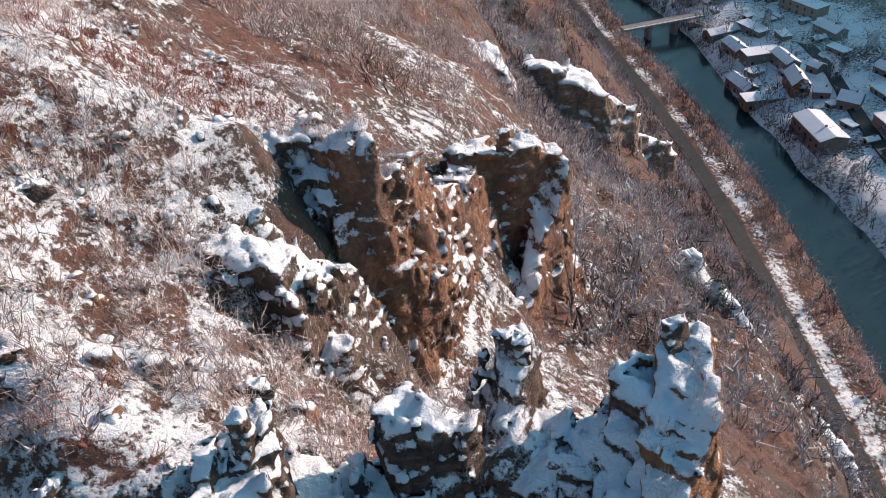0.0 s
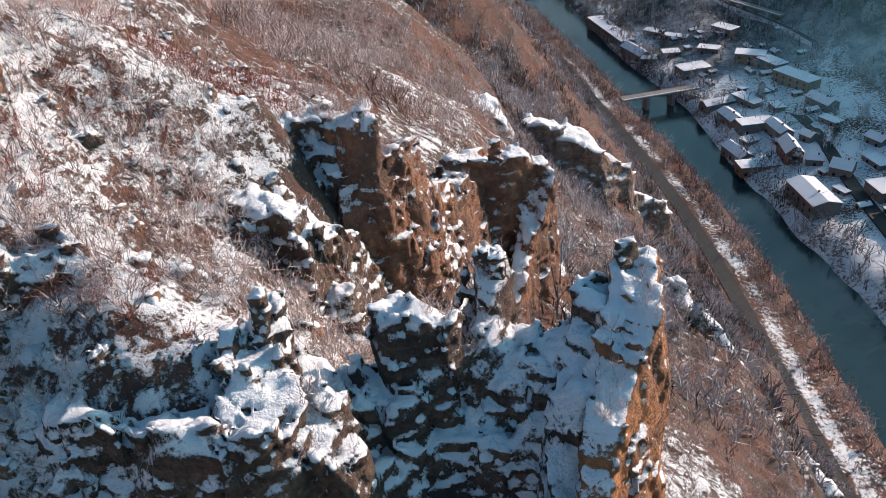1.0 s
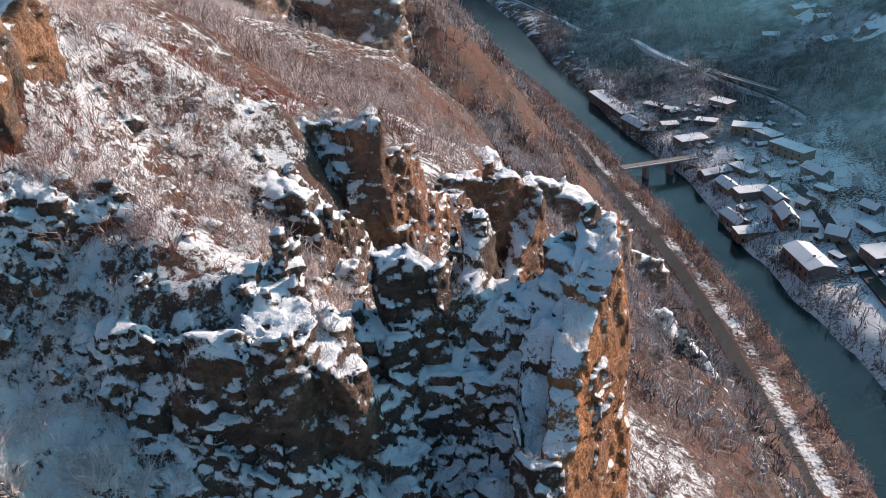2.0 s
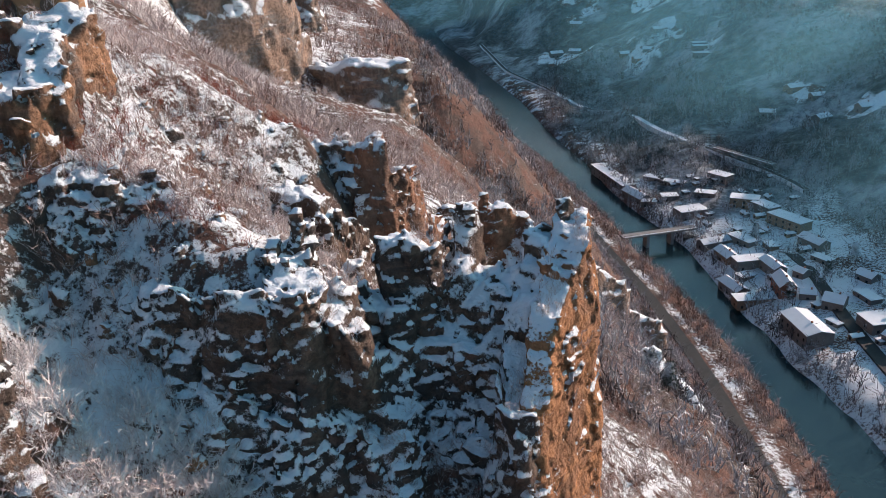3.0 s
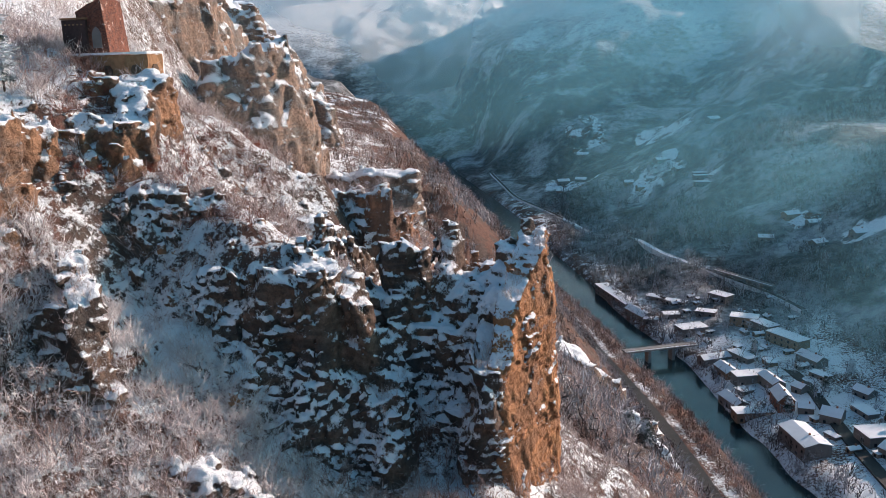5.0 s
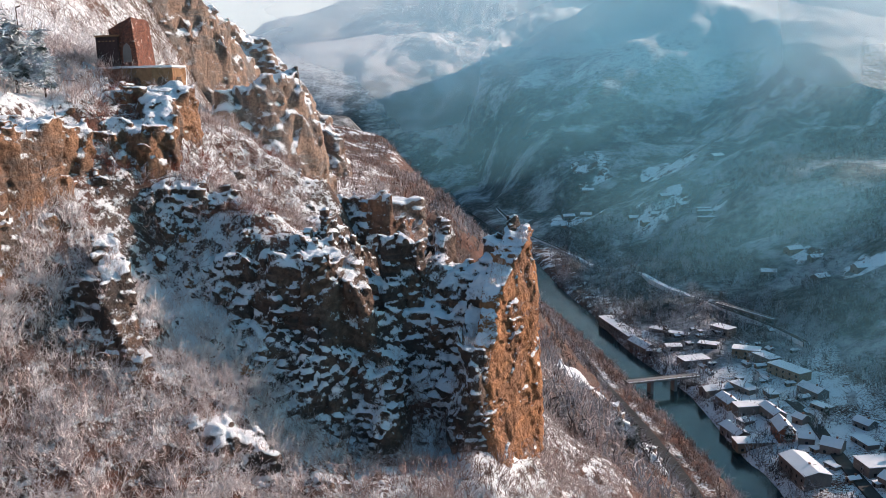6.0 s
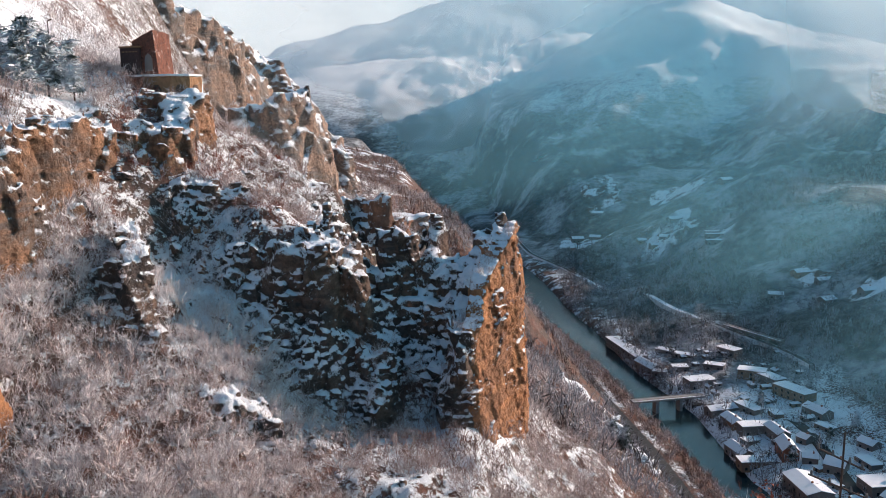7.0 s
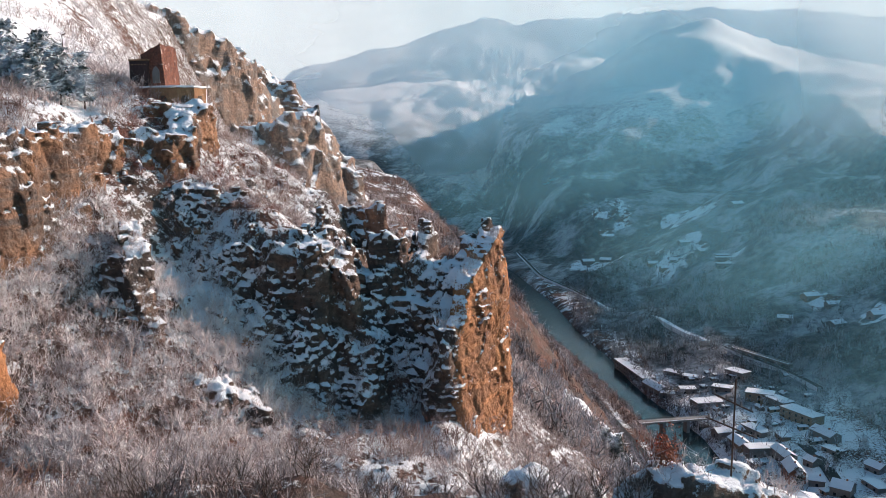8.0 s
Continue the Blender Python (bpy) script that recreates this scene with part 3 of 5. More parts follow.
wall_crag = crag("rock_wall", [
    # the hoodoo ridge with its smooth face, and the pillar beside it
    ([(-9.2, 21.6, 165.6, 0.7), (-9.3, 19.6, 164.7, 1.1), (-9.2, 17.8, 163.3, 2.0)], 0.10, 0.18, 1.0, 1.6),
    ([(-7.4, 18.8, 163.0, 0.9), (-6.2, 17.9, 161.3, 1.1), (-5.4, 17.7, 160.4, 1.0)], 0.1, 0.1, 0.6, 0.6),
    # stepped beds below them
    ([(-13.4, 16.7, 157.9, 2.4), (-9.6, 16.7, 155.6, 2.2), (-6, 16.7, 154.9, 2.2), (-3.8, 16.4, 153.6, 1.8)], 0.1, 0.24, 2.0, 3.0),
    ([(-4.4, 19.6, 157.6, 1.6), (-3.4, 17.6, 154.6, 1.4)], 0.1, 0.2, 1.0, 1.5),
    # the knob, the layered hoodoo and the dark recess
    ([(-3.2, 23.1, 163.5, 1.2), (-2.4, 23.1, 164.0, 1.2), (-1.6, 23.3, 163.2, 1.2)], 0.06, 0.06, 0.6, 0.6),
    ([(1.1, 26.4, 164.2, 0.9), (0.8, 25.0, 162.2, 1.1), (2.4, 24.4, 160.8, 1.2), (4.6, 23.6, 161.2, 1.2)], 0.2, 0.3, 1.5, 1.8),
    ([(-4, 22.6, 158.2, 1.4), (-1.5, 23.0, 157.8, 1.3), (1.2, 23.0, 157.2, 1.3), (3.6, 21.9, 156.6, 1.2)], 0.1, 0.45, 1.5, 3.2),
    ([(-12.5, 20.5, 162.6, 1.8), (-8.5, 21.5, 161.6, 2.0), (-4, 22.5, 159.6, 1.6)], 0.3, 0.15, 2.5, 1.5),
    # the snowy flank that leans against the pinnacle, in this darker rock for its shade
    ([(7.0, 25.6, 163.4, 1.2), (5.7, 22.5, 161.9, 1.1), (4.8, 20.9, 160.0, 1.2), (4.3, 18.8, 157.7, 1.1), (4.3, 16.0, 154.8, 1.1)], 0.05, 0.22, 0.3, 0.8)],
    138, ROCK_SHADE_GREY, "shaded limestone wall with snowy ledges and hoodoos", 0.2, seed=30, strata=0.22, cut=0.75, warp=0.8)
for at, seed, words in (([(-9.4, 20.6, 166.9, 0.34), (-9.0, 20.5, 166.9, 0.34)], 31, "snow-capped hoodoo block"), ([(0.9, 26.4, 165.1, 0.34), (1.3, 26.4, 165.0, 0.34)], 33, "layered hoodoo block under snow")):
    stone = crag("capstone", [(at, 0.04, 0.04, 0.1, 0.1)], at[0][2] - 2.2, ROCK_SHADE_GREY, words, 0.13, 0.5, seed=seed)
    piece_of(wall_crag, stone)
tower = crag("rock_tower", [
    ([(-8.7, 44.4, 165.1, 1.1), (-7.2, 43.7, 165.8, 1.5), (-6.3, 43.6, 165.3, 1.5), (-5.8, 43.9, 162.6, 1.3)], 0.08, 0.08, 1.2, 1.0),
    ([(-7.9, 42.2, 162.0, 0.9), (-7.7, 41.2, 159.4, 0.9), (-7.4, 40.6, 156.0, 0.9)], 0.1, 0.1, 1.2, 1.2),
    ([(-5.2, 43.4, 159.6, 0.7), (-4.6, 42.8, 156.6, 0.7)], 0.08, 0.08, 0.8, 0.8)],
    140, ROCK_RED, "red-brown limestone tower with a snowy top", 0.22, seed=50, strata=0.2, cut=0.6, knob=0.6, warp=0.6)
piece_of(tower, crag("arete", [([(-5.6, 45.6, 162.6, 1.3), (-5.1, 49.6, 159.9, 1.2), (-4.7, 52.4, 156.4, 1.2), (-2.6, 58, 152.2, 1.3), (-1.4, 62.4, 151, 1.3)], 0.06, 0.3, 1.0, 2.5)],
    142, ROCK_RED, "steep rock arete behind the tower", 0.24, seed=52, strata=0.3, cut=0.75, warp=0.5))
piece_of(tower, crag("shoulder", [([(-14.4, 42.2, 165.4, 0.6), (-11.7, 44.4, 164.9, 0.8), (-9.4, 44.8, 164.7, 1.2)], 0.35, 0.35, 2.2, 2.0)],
    156, ROCK_SHADE_GREY, "snowy broken shoulder of the tower", 0.22, seed=54, strata=0.25, cut=0.8))
crag("rock_rib", [([(-14, 35.8, 164.3, 0.9), (-10.7, 34.6, 163.0, 1.2), (-9.3, 34.2, 160.9, 1.1), (-8.1, 33.6, 158.2, 1.0)], 0.25, 0.12, 1.8, 1.2), ([(-11.5, 37.0, 162.6, 1.1), (-9.4, 37.2, 160.6, 1.2), (-8.2, 39.4, 158.8, 1.1)], 0.3, 0.2, 1.8, 1.6)],
     146, ROCK_SHADE_GREY, "dark limestone rib crossing the snowy slope", 0.22, seed=70, strata=0.3, cut=0.7)
buttress = crag("rock_buttress", [
    ([(-1.5, 63.5, 152.2, 1.2), (2.5, 65, 151.2, 1.2), (5.4, 66.3, 151.0, 1.6), (6.9, 66.6, 149.6, 1.2)], 0.4, 0.08, 2.5, 1.2),
    ([(7.0, 65.6, 149, 1.2), (6.4, 63.6, 146.6, 1.3), (5.2, 61, 143.4, 1.2), (3.8, 57, 140.4, 1.0)], 0.08, 0.2, 1.0, 1.5),
    ([(6.5, 65.2, 141, 2.0), (9, 67.5, 136, 1.6)], 0.2, 0.2, 2, 2)],
    126, ROCK_RED, "orange limestone buttress with a thin free-standing pillar", 0.28, seed=90, strata=0.2, cut=0.6, knob=0.6, warp=0.5)
piece_of(buttress, crag("pillar", [([(2.7, 64.4, 153.6, 0.42), (2.9, 64.5, 153.4, 0.42)], 0.04, 0.04, 0.3, 0.3)], 149, ROCK_RED, "thin free-standing pillar", 0.16, 0.6, seed=92))
crag("rock_cliff", [
    ([(-37, -6, 174.4, 2.0), (-35.2, 2, 175.0, 2.2), (-33.5, 8, 175.4, 2.1), (-32.7, 14.8, 175.6, 2.0), (-33.2, 19.6, 175.8, 2.0)], 0.14, 0.14, 2.0, 2.0),
    ([(-32.4, 23.4, 174.0, 1.6), (-29.2, 24.4, 173.6, 1.5)], 0.1, 0.4, 1.0, 2.5),
    ([(-33, 24.5, 175.0, 2.3), (-30, 26.4, 175.2, 2.2), (-26.9, 25.4, 175.2, 2.8), (-27.0, 29.6, 178.0, 2.2), (-26.8, 32.4, 178.6, 2.0)], 0.08, 0.08, 2.0, 2.0),
    ([(-37, 29.4, 178.0, 2.4), (-33, 30.4, 178.4, 2.5), (-29.0, 31.0, 178.4, 2.2)], 0.1, 0.25, 2.0, 2.0)],
    154, ROCK_BROWN, "long orange limestone cliff below the brick ruin", 0.31, 1.3, seed=110, cut=0.85, strata=0.35, warp=0.6)
# the dark rock colour stands for shade on the spur's near side
spur = crag("rock_spur", [
    ([(-25.4, 11.5, 166.6, 1.0), (-23.8, 8.8, 165.0, 1.2), (-23.0, 7.1, 163.6, 1.1), (-22.3, 6.6, 160.8, 1.0), (-21.7, 6.3, 157.8, 0.9)], 0.08, 0.1, 0.8, 1.0)],
     146, ROCK_SHADE_GREY, "narrow shaded limestone spur with a sunlit edge", 0.2, seed=130, strata=0.35, cut=0.5, warp=0.5)
piece_of(spur, crag("side_face", [([(-27.8, 8.6, 162.6, 1.5), (-24.6, 8.0, 163.9, 1.6)], 0.1, 0.2, 1.5, 2.4)], 148, ROCK_SHADE_GREY, "shaded side face of the spur", 0.2, seed=134, strata=0.3, cut=0.6))
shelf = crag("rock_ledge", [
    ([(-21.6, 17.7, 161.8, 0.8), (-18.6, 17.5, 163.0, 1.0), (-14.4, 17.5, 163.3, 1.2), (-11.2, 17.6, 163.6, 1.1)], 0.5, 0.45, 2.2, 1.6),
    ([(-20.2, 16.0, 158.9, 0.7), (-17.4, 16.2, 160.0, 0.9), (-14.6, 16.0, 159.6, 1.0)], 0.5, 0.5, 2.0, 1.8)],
     149, ROCK_SHADE_GREY, "stepped limestone ledges under a snowy shelf", 0.2, seed=260, strata=0.24, cut=0.9, warp=1.1)
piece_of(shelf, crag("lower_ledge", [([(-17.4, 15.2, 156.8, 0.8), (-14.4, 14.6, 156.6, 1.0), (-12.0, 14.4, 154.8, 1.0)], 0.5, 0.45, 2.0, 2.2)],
     149, ROCK_SHADE_GREY, "lowest step of the ledges", 0.2, seed=264, strata=0.24, cut=0.8))
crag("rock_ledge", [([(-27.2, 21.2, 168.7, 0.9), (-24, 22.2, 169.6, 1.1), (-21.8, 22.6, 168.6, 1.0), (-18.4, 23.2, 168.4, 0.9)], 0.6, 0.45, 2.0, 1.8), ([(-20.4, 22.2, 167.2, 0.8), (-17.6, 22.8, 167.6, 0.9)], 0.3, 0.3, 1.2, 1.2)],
     160, ROCK_SHADE_GREY, "broken limestone ledge with snow between its blocks", 0.2, seed=270, strata=0.24, cut=0.9, warp=1.0)
crag("rock_ledge", [([(15.8, -34.6, 160.0, 0.5), (17.4, -34.3, 160.8, 0.7), (18.8, -34, 161.2, 0.8), (21, -33.6, 160.7, 0.7), (22.8, -33.2, 159.9, 0.6)], 0.6, 0.6, 1.2, 1.2)],
     157, ROCK_SNOWY, "snow-covered limestone ledge below a utility pole", 0.2, 1.0, seed=280, strata=0.15, cut=0.5, knob=0.4)
crag("rock_ledge", [([(10.6, -31.4, 159.4, 0.5), (11.9, -31.8, 160.2, 0.6), (12.8, -32.2, 159.8, 0.5)], 0.7, 0.7, 0.9, 0.9)],
     156, ROCK_SNOWY, "snow-covered limestone block among bare trees", 0.2, 1.0, seed=285, strata=0.15, cut=0.6, knob=0.5)
crag("rock_spire", [([(-107, 320, 207, 5), (-97, 320, 196, 3)], 0.3, 0.3, 4, 4), ([(-94, 320, 200, 2.2), (-92.5, 320, 199, 2)], 0.12, 0.12, 3, 3), ([(-88, 320, 189, 3), (-82, 320, 178, 3), (-77, 320, 165, 3), (-66, 320, 159, 3)], 0.3, 0.3, 6, 6)],
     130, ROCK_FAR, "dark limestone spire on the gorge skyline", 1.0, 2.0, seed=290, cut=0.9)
crag("rock_outcrop", [([(-17.2, 5.6, 152.9, 0.6), (-15.2, 5.8, 152.6, 0.9), (-13.0, 6.6, 151.4, 0.7), (-11.6, 6.4, 150, 0.7)], 0.3, 0.4, 1.5, 1.8)], 143, ROCK_SHADE_GREY, "small limestone outcrop among frosted shrubs", 0.22, seed=160, strata=0.2, cut=0.5, warp=0.5)
crag("rock_bluff", [([(-33, -6.5, 159.6, 2.4), (-29.5, -6, 158.8, 1.5)], 0.1, 0.06, 1.0, 0.8)], 144, ROCK_ORANGE, "bright orange limestone face beside frosted shrubs", 0.3, seed=170)
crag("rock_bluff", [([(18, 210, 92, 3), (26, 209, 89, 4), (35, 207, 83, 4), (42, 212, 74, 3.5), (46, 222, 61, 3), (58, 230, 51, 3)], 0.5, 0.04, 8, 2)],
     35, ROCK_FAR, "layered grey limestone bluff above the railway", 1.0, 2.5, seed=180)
crag("rock_bluff", [([(-4, 160, 122, 3), (3, 156, 119.5, 2.5), (5.5, 153, 117, 1.5)], 0.6, 0.12, 5, 2)], 95, ROCK_FAR, "snow-topped limestone bluff with an orange face", 0.7, 1.6, seed=190)
crag("rock_rib", [([(28, 91, 118.5, 0.8), (31, 86, 115.6, 0.9), (34, 81, 112.6, 0.9)], 0.4, 0.3, 2.5, 2.5)], 98, ROCK_SHADE_GREY, "snowy limestone rib on the wooded slope", 0.45, 1.3, seed=230)
crag("rock_slab", [([(55, 110, 71, 2), (61, 105, 63, 2.2), (66, 98, 56, 2)], 0.4, 0.3, 4, 4)], 38, ROCK_BROWN, "reddish streaked limestone slab low on the slope", 0.6, 1.6, seed=240)
crag("rock_platform", [([(-64, 284, 133, 6), (-46, 258, 137, 6.5), (-30, 249, 138, 6), (-25, 250, 137.5, 4.5)], 0.3, 0.1, 8, 4)], 84, ROCK_FAR, "dark layered cliff with a snowy flat top", 1.2, 3.0, seed=200)
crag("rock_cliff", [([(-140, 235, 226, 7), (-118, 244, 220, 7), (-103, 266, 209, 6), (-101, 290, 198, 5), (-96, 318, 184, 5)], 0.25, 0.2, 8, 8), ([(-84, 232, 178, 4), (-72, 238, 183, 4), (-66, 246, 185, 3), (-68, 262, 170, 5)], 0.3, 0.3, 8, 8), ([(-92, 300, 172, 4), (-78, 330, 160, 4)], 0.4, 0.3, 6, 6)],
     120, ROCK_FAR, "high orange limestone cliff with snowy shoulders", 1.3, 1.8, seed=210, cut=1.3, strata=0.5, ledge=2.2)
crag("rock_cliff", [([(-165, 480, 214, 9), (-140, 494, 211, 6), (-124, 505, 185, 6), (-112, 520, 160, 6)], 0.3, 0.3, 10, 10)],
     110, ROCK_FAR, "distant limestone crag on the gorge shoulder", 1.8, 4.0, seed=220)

# ---------------------------------------------------------------- roads and bridges
ASPHALT = plain("wet_asphalt", (0.05, 0.048, 0.046), 0.7, 2.0, 0.4)
ROOF_SNOW = plain("roof_snow", (0.80, 0.83, 0.86), 0.8, 3.0, 0.12)
TIN = plain("grey_sheet_roof", (0.16, 0.15, 0.15), 0.55, 2.0, 0.3)
PLASTER = plain("grey_plaster", (0.20, 0.18, 0.17), 0.9, 1.2, 0.4)
PLASTER_WARM = plain("ochre_plaster", (0.25, 0.17, 0.12), 0.9, 1.2, 0.4)
BRICK_FAR = plain("brick_plaster", (0.30, 0.13, 0.085), 0.9, 0.8, 0.4)
CONCRETE = plain("concrete", (0.28, 0.27, 0.26), 0.9, 1.5, 0.4)
PANE = plain("window_glass", (0.02, 0.025, 0.03), 0.15, 1.0, 0.1)
IRON = plain("rusty_iron", (0.10, 0.06, 0.045), 0.7, 0.3, 0.4)
WOOD = plain("weathered_timber", (0.12, 0.085, 0.065), 0.9, 0.3, 0.5)


def strip(name, line, width, material, label, lift=0.25, kind_of="road"):
    """A road that follows the ground along a line of x and y."""
    line = np.array(line, float)
    n = np.maximum(1, (np.hypot(*np.diff(line, axis=0).T) / 6).astype(int))
    pts = np.concatenate([line[i] + (line[i + 1] - line[i]) * np.arange(n[i])[:, None] / n[i] for i in range(len(n))] + [line[-1:]])
    for _ in range(25):
        pts[1:-1] = (pts[:-2] + 2 * pts[1:-1] + pts[2:]) / 4
    tan = np.gradient(pts, axis=0)
    tan /= np.linalg.norm(tan, axis=1)[:, None]
    nor = np.stack([-tan[:, 1], tan[:, 0]], 1)
    cross = np.array([-0.5, 0.0, 0.5]) * width
    P = (pts[:, None] + nor[:, None] * cross[None, :, None]).reshape(-1, 2)
    z = height(P[:, 0], P[:, 1]).reshape(-1, 3)
    z = np.repeat(z.max(1)[:, None], 3, 1)
    for _ in range(30):
        z[1:-1] = (z[:-2] + z[1:-1] + z[2:]) / 3
    top = np.column_stack([P, z.ravel() + lift])
    low = top - (0, 0, 4.0)
    k = len(top)
    F = []
    for i in range(len(pts) - 1):
        a, b = 3 * i, 3 * i + 3
        F += [(a, b, b + 1, a + 1), (a + 1, b + 1, b + 2, a + 2), (a, a + k, b + k, b), (a + 2, b + 2, b + 2 + k, a + 2 + k)]
    me = mesh_of(name, np.concatenate([top, low]), F, material, False)
    return tagged(new(name, me), label, kind_of, kind="structure")


def bank(y, d):
    return (float(np.interp(y, RIVER_Y, RIVER_X)) - d, y)


strip("road", [bank(y, 26) for y in range(20, 900, 40)], 5.6, ASPHALT, "dark wet valley road along the river bank")
strip("road", [(160, 200), (160, 272), (159, 312), (166, 377), (158, 412), (140, 426), (116, 425)], 6.0, ASPHALT, "narrow village street between snowy roofs")
RAIL = [(197, 462), (191, 503), (165, 548), (140, 610), (118, 683), (84, 795), (36, 929), (8, 1127)]
strip("embankment", RAIL, 4.4, ROOF_SNOW, "snow-covered railway embankment on the far bank", 1.5, "embankment")
strip("railway", RAIL, 3.4, ASPHALT, "dark railway track on a snowy embankment", 1.62, "railway")


def bridge(a, b, z, width, label, piers):
    ax, ay = a
    length, turn = math.hypot(b[0] - ax, b[1] - ay), math.degrees(math.atan2(b[1] - ay, b[0] - ax))
    br = thing("bridge", (ax, ay, z), label, "bridge", "", turn)
    part("deck", box(bmesh.new(), 0, length, -width / 2, width / 2, -0.9, 0), CONCRETE, br)
    part("snow", box(bmesh.new(), 0, length, -width / 2 + 0.3, -width / 2 + 1.3, 0.004, 0.14), ROOF_SNOW, br, "strip of snow along the edge")
    for y in (-width / 2 + 0.1, width / 2 - 0.1):
        bm = bmesh.new()
        box(bm, 0, length, y - 0.05, y + 0.05, 0.95, 1.05)
        box(bm, 0, length, y - 0.03, y + 0.03, 0.45, 0.52)
        for i in range(int(length / 3) + 1):
            box(bm, i * 3 - 0.05, i * 3 + 0.05, y - 0.04, y + 0.04, 0, 0.96)
        part("railing", bm, IRON, br)
    for i in range(piers):
        x = length * (i + 1) / (piers + 1)
        part("pier", box(bmesh.new(), x - 0.9, x + 0.9, -width / 2 + 0.6, width / 2 - 0.6, -z - 3 if z < 12 else -9, -0.9), CONCRETE, br)
    return br


bridge((80, 416), (123, 428), 8.2, 6.0, "grey concrete road bridge with iron railings over the river", 2)
bridge((165, 548), (191, 503), 20.5, 4.6, "long concrete railway viaduct with a snowy deck", 4)

# ---------------------------------------------------------------- haze and mist, as thin see-through sheets


def haze_material(name, tone):
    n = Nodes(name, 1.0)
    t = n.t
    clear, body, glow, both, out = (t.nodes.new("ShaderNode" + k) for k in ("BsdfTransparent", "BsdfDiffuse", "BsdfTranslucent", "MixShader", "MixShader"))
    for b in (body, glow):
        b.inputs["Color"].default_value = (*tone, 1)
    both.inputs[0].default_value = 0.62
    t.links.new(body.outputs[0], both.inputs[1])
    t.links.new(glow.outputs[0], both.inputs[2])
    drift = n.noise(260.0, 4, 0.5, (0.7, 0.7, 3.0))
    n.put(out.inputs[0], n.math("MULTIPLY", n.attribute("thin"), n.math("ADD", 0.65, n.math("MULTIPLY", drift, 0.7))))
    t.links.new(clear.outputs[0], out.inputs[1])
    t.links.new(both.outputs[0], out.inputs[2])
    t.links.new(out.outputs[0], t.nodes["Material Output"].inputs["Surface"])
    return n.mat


# the teal and pale haze colours are painted into the sheets
HAZE_TEAL = haze_material("teal_haze", (0.325, 0.81, 0.95))
HAZE_PALE = haze_material("pale_haze", (0.78, 0.90, 0.95))


def haze_sheet(y, x0, x1, top, thin, low, high=False):
    """A thin see-through sheet across the valley about y that stands in for aerial haze and mist, dissolving towards
    the ground and its rims; low thins its upper part.
    """
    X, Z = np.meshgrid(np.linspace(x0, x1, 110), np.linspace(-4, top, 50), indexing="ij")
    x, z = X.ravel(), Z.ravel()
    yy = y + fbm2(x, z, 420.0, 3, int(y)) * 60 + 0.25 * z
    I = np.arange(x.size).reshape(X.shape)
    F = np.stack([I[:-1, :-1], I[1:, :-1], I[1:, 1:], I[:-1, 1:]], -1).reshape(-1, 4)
    me = mesh_of("mist", np.stack([x, yy, z], 1), F, HAZE_PALE if high or y > 1400 else HAZE_TEAL)
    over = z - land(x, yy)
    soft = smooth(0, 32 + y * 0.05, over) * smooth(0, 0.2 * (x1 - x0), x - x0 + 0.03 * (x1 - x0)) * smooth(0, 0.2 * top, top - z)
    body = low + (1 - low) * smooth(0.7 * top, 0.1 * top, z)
    # faded out right of the camera's view, which leaves sun on the village
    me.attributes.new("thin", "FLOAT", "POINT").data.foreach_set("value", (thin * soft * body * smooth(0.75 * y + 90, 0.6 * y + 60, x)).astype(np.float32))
    tagged(new("mist", me), "thin see-through sheet standing in for haze and mist across the valley", "mist", kind="stuff")


haze_sheet(345, 118, 700, 190, 0.22, 0.3)
haze_sheet(520, 60, 900, 230, 0.33, 0.35)
haze_sheet(760, 0, 1200, 310, 0.29, 0.5)
# extra pale sheet on the right only, for the bright haze there
haze_sheet(900, 270, 1100, 480, 0.5, 0.9, True)
haze_sheet(1080, -250, 1500, 430, 0.32, 0.55)
haze_sheet(1500, -800, 2100, 640, 0.33, 0.85)
haze_sheet(2250, -1600, 2800, 760, 0.36, 0.9)


def build_backdrop():
    """Pale winter sky low over the horizon, far behind the last ridge."""
    n = Nodes("pale_horizon", 1.0)
    t = n.t
    clear, light, out = (t.nodes.new("ShaderNode" + k) for k in ("BsdfTransparent", "Emission", "MixShader"))
    light.inputs["Color"].default_value = (0.86, 0.885, 0.90, 1)
    light.inputs["Strength"].default_value = 0.74
    n.put(out.inputs[0], n.attribute("thin"))
    t.links.new(clear.outputs[0], out.inputs[1])
    t.links.new(light.outputs[0], out.inputs[2])
    t.links.new(out.outputs[0], t.nodes["Material Output"].inputs["Surface"])
    A, Z = np.meshgrid(np.radians(np.linspace(-75, 75, 60)), np.linspace(-50, 1500, 30), indexing="ij")
    a, z = A.ravel(), Z.ravel()
    I = np.arange(a.size).reshape(A.shape)
    F = np.stack([I[:-1, :-1], I[1:, :-1], I[1:, 1:], I[:-1, 1:]], -1).reshape(-1, 4)
    me = mesh_of("backdrop", np.stack([4550 * np.sin(a), 4550 * np.cos(a), z], 1), F, n.mat)
    me.attributes.new("thin", "FLOAT", "POINT").data.foreach_set("value", (0.97 * smooth(1500, 1000, z)).astype(np.float32))
    tagged(new("backdrop", me), "pale hazy winter sky along the horizon", "sky", kind="structure")


build_backdrop()

# ---------------------------------------------------------------- the village


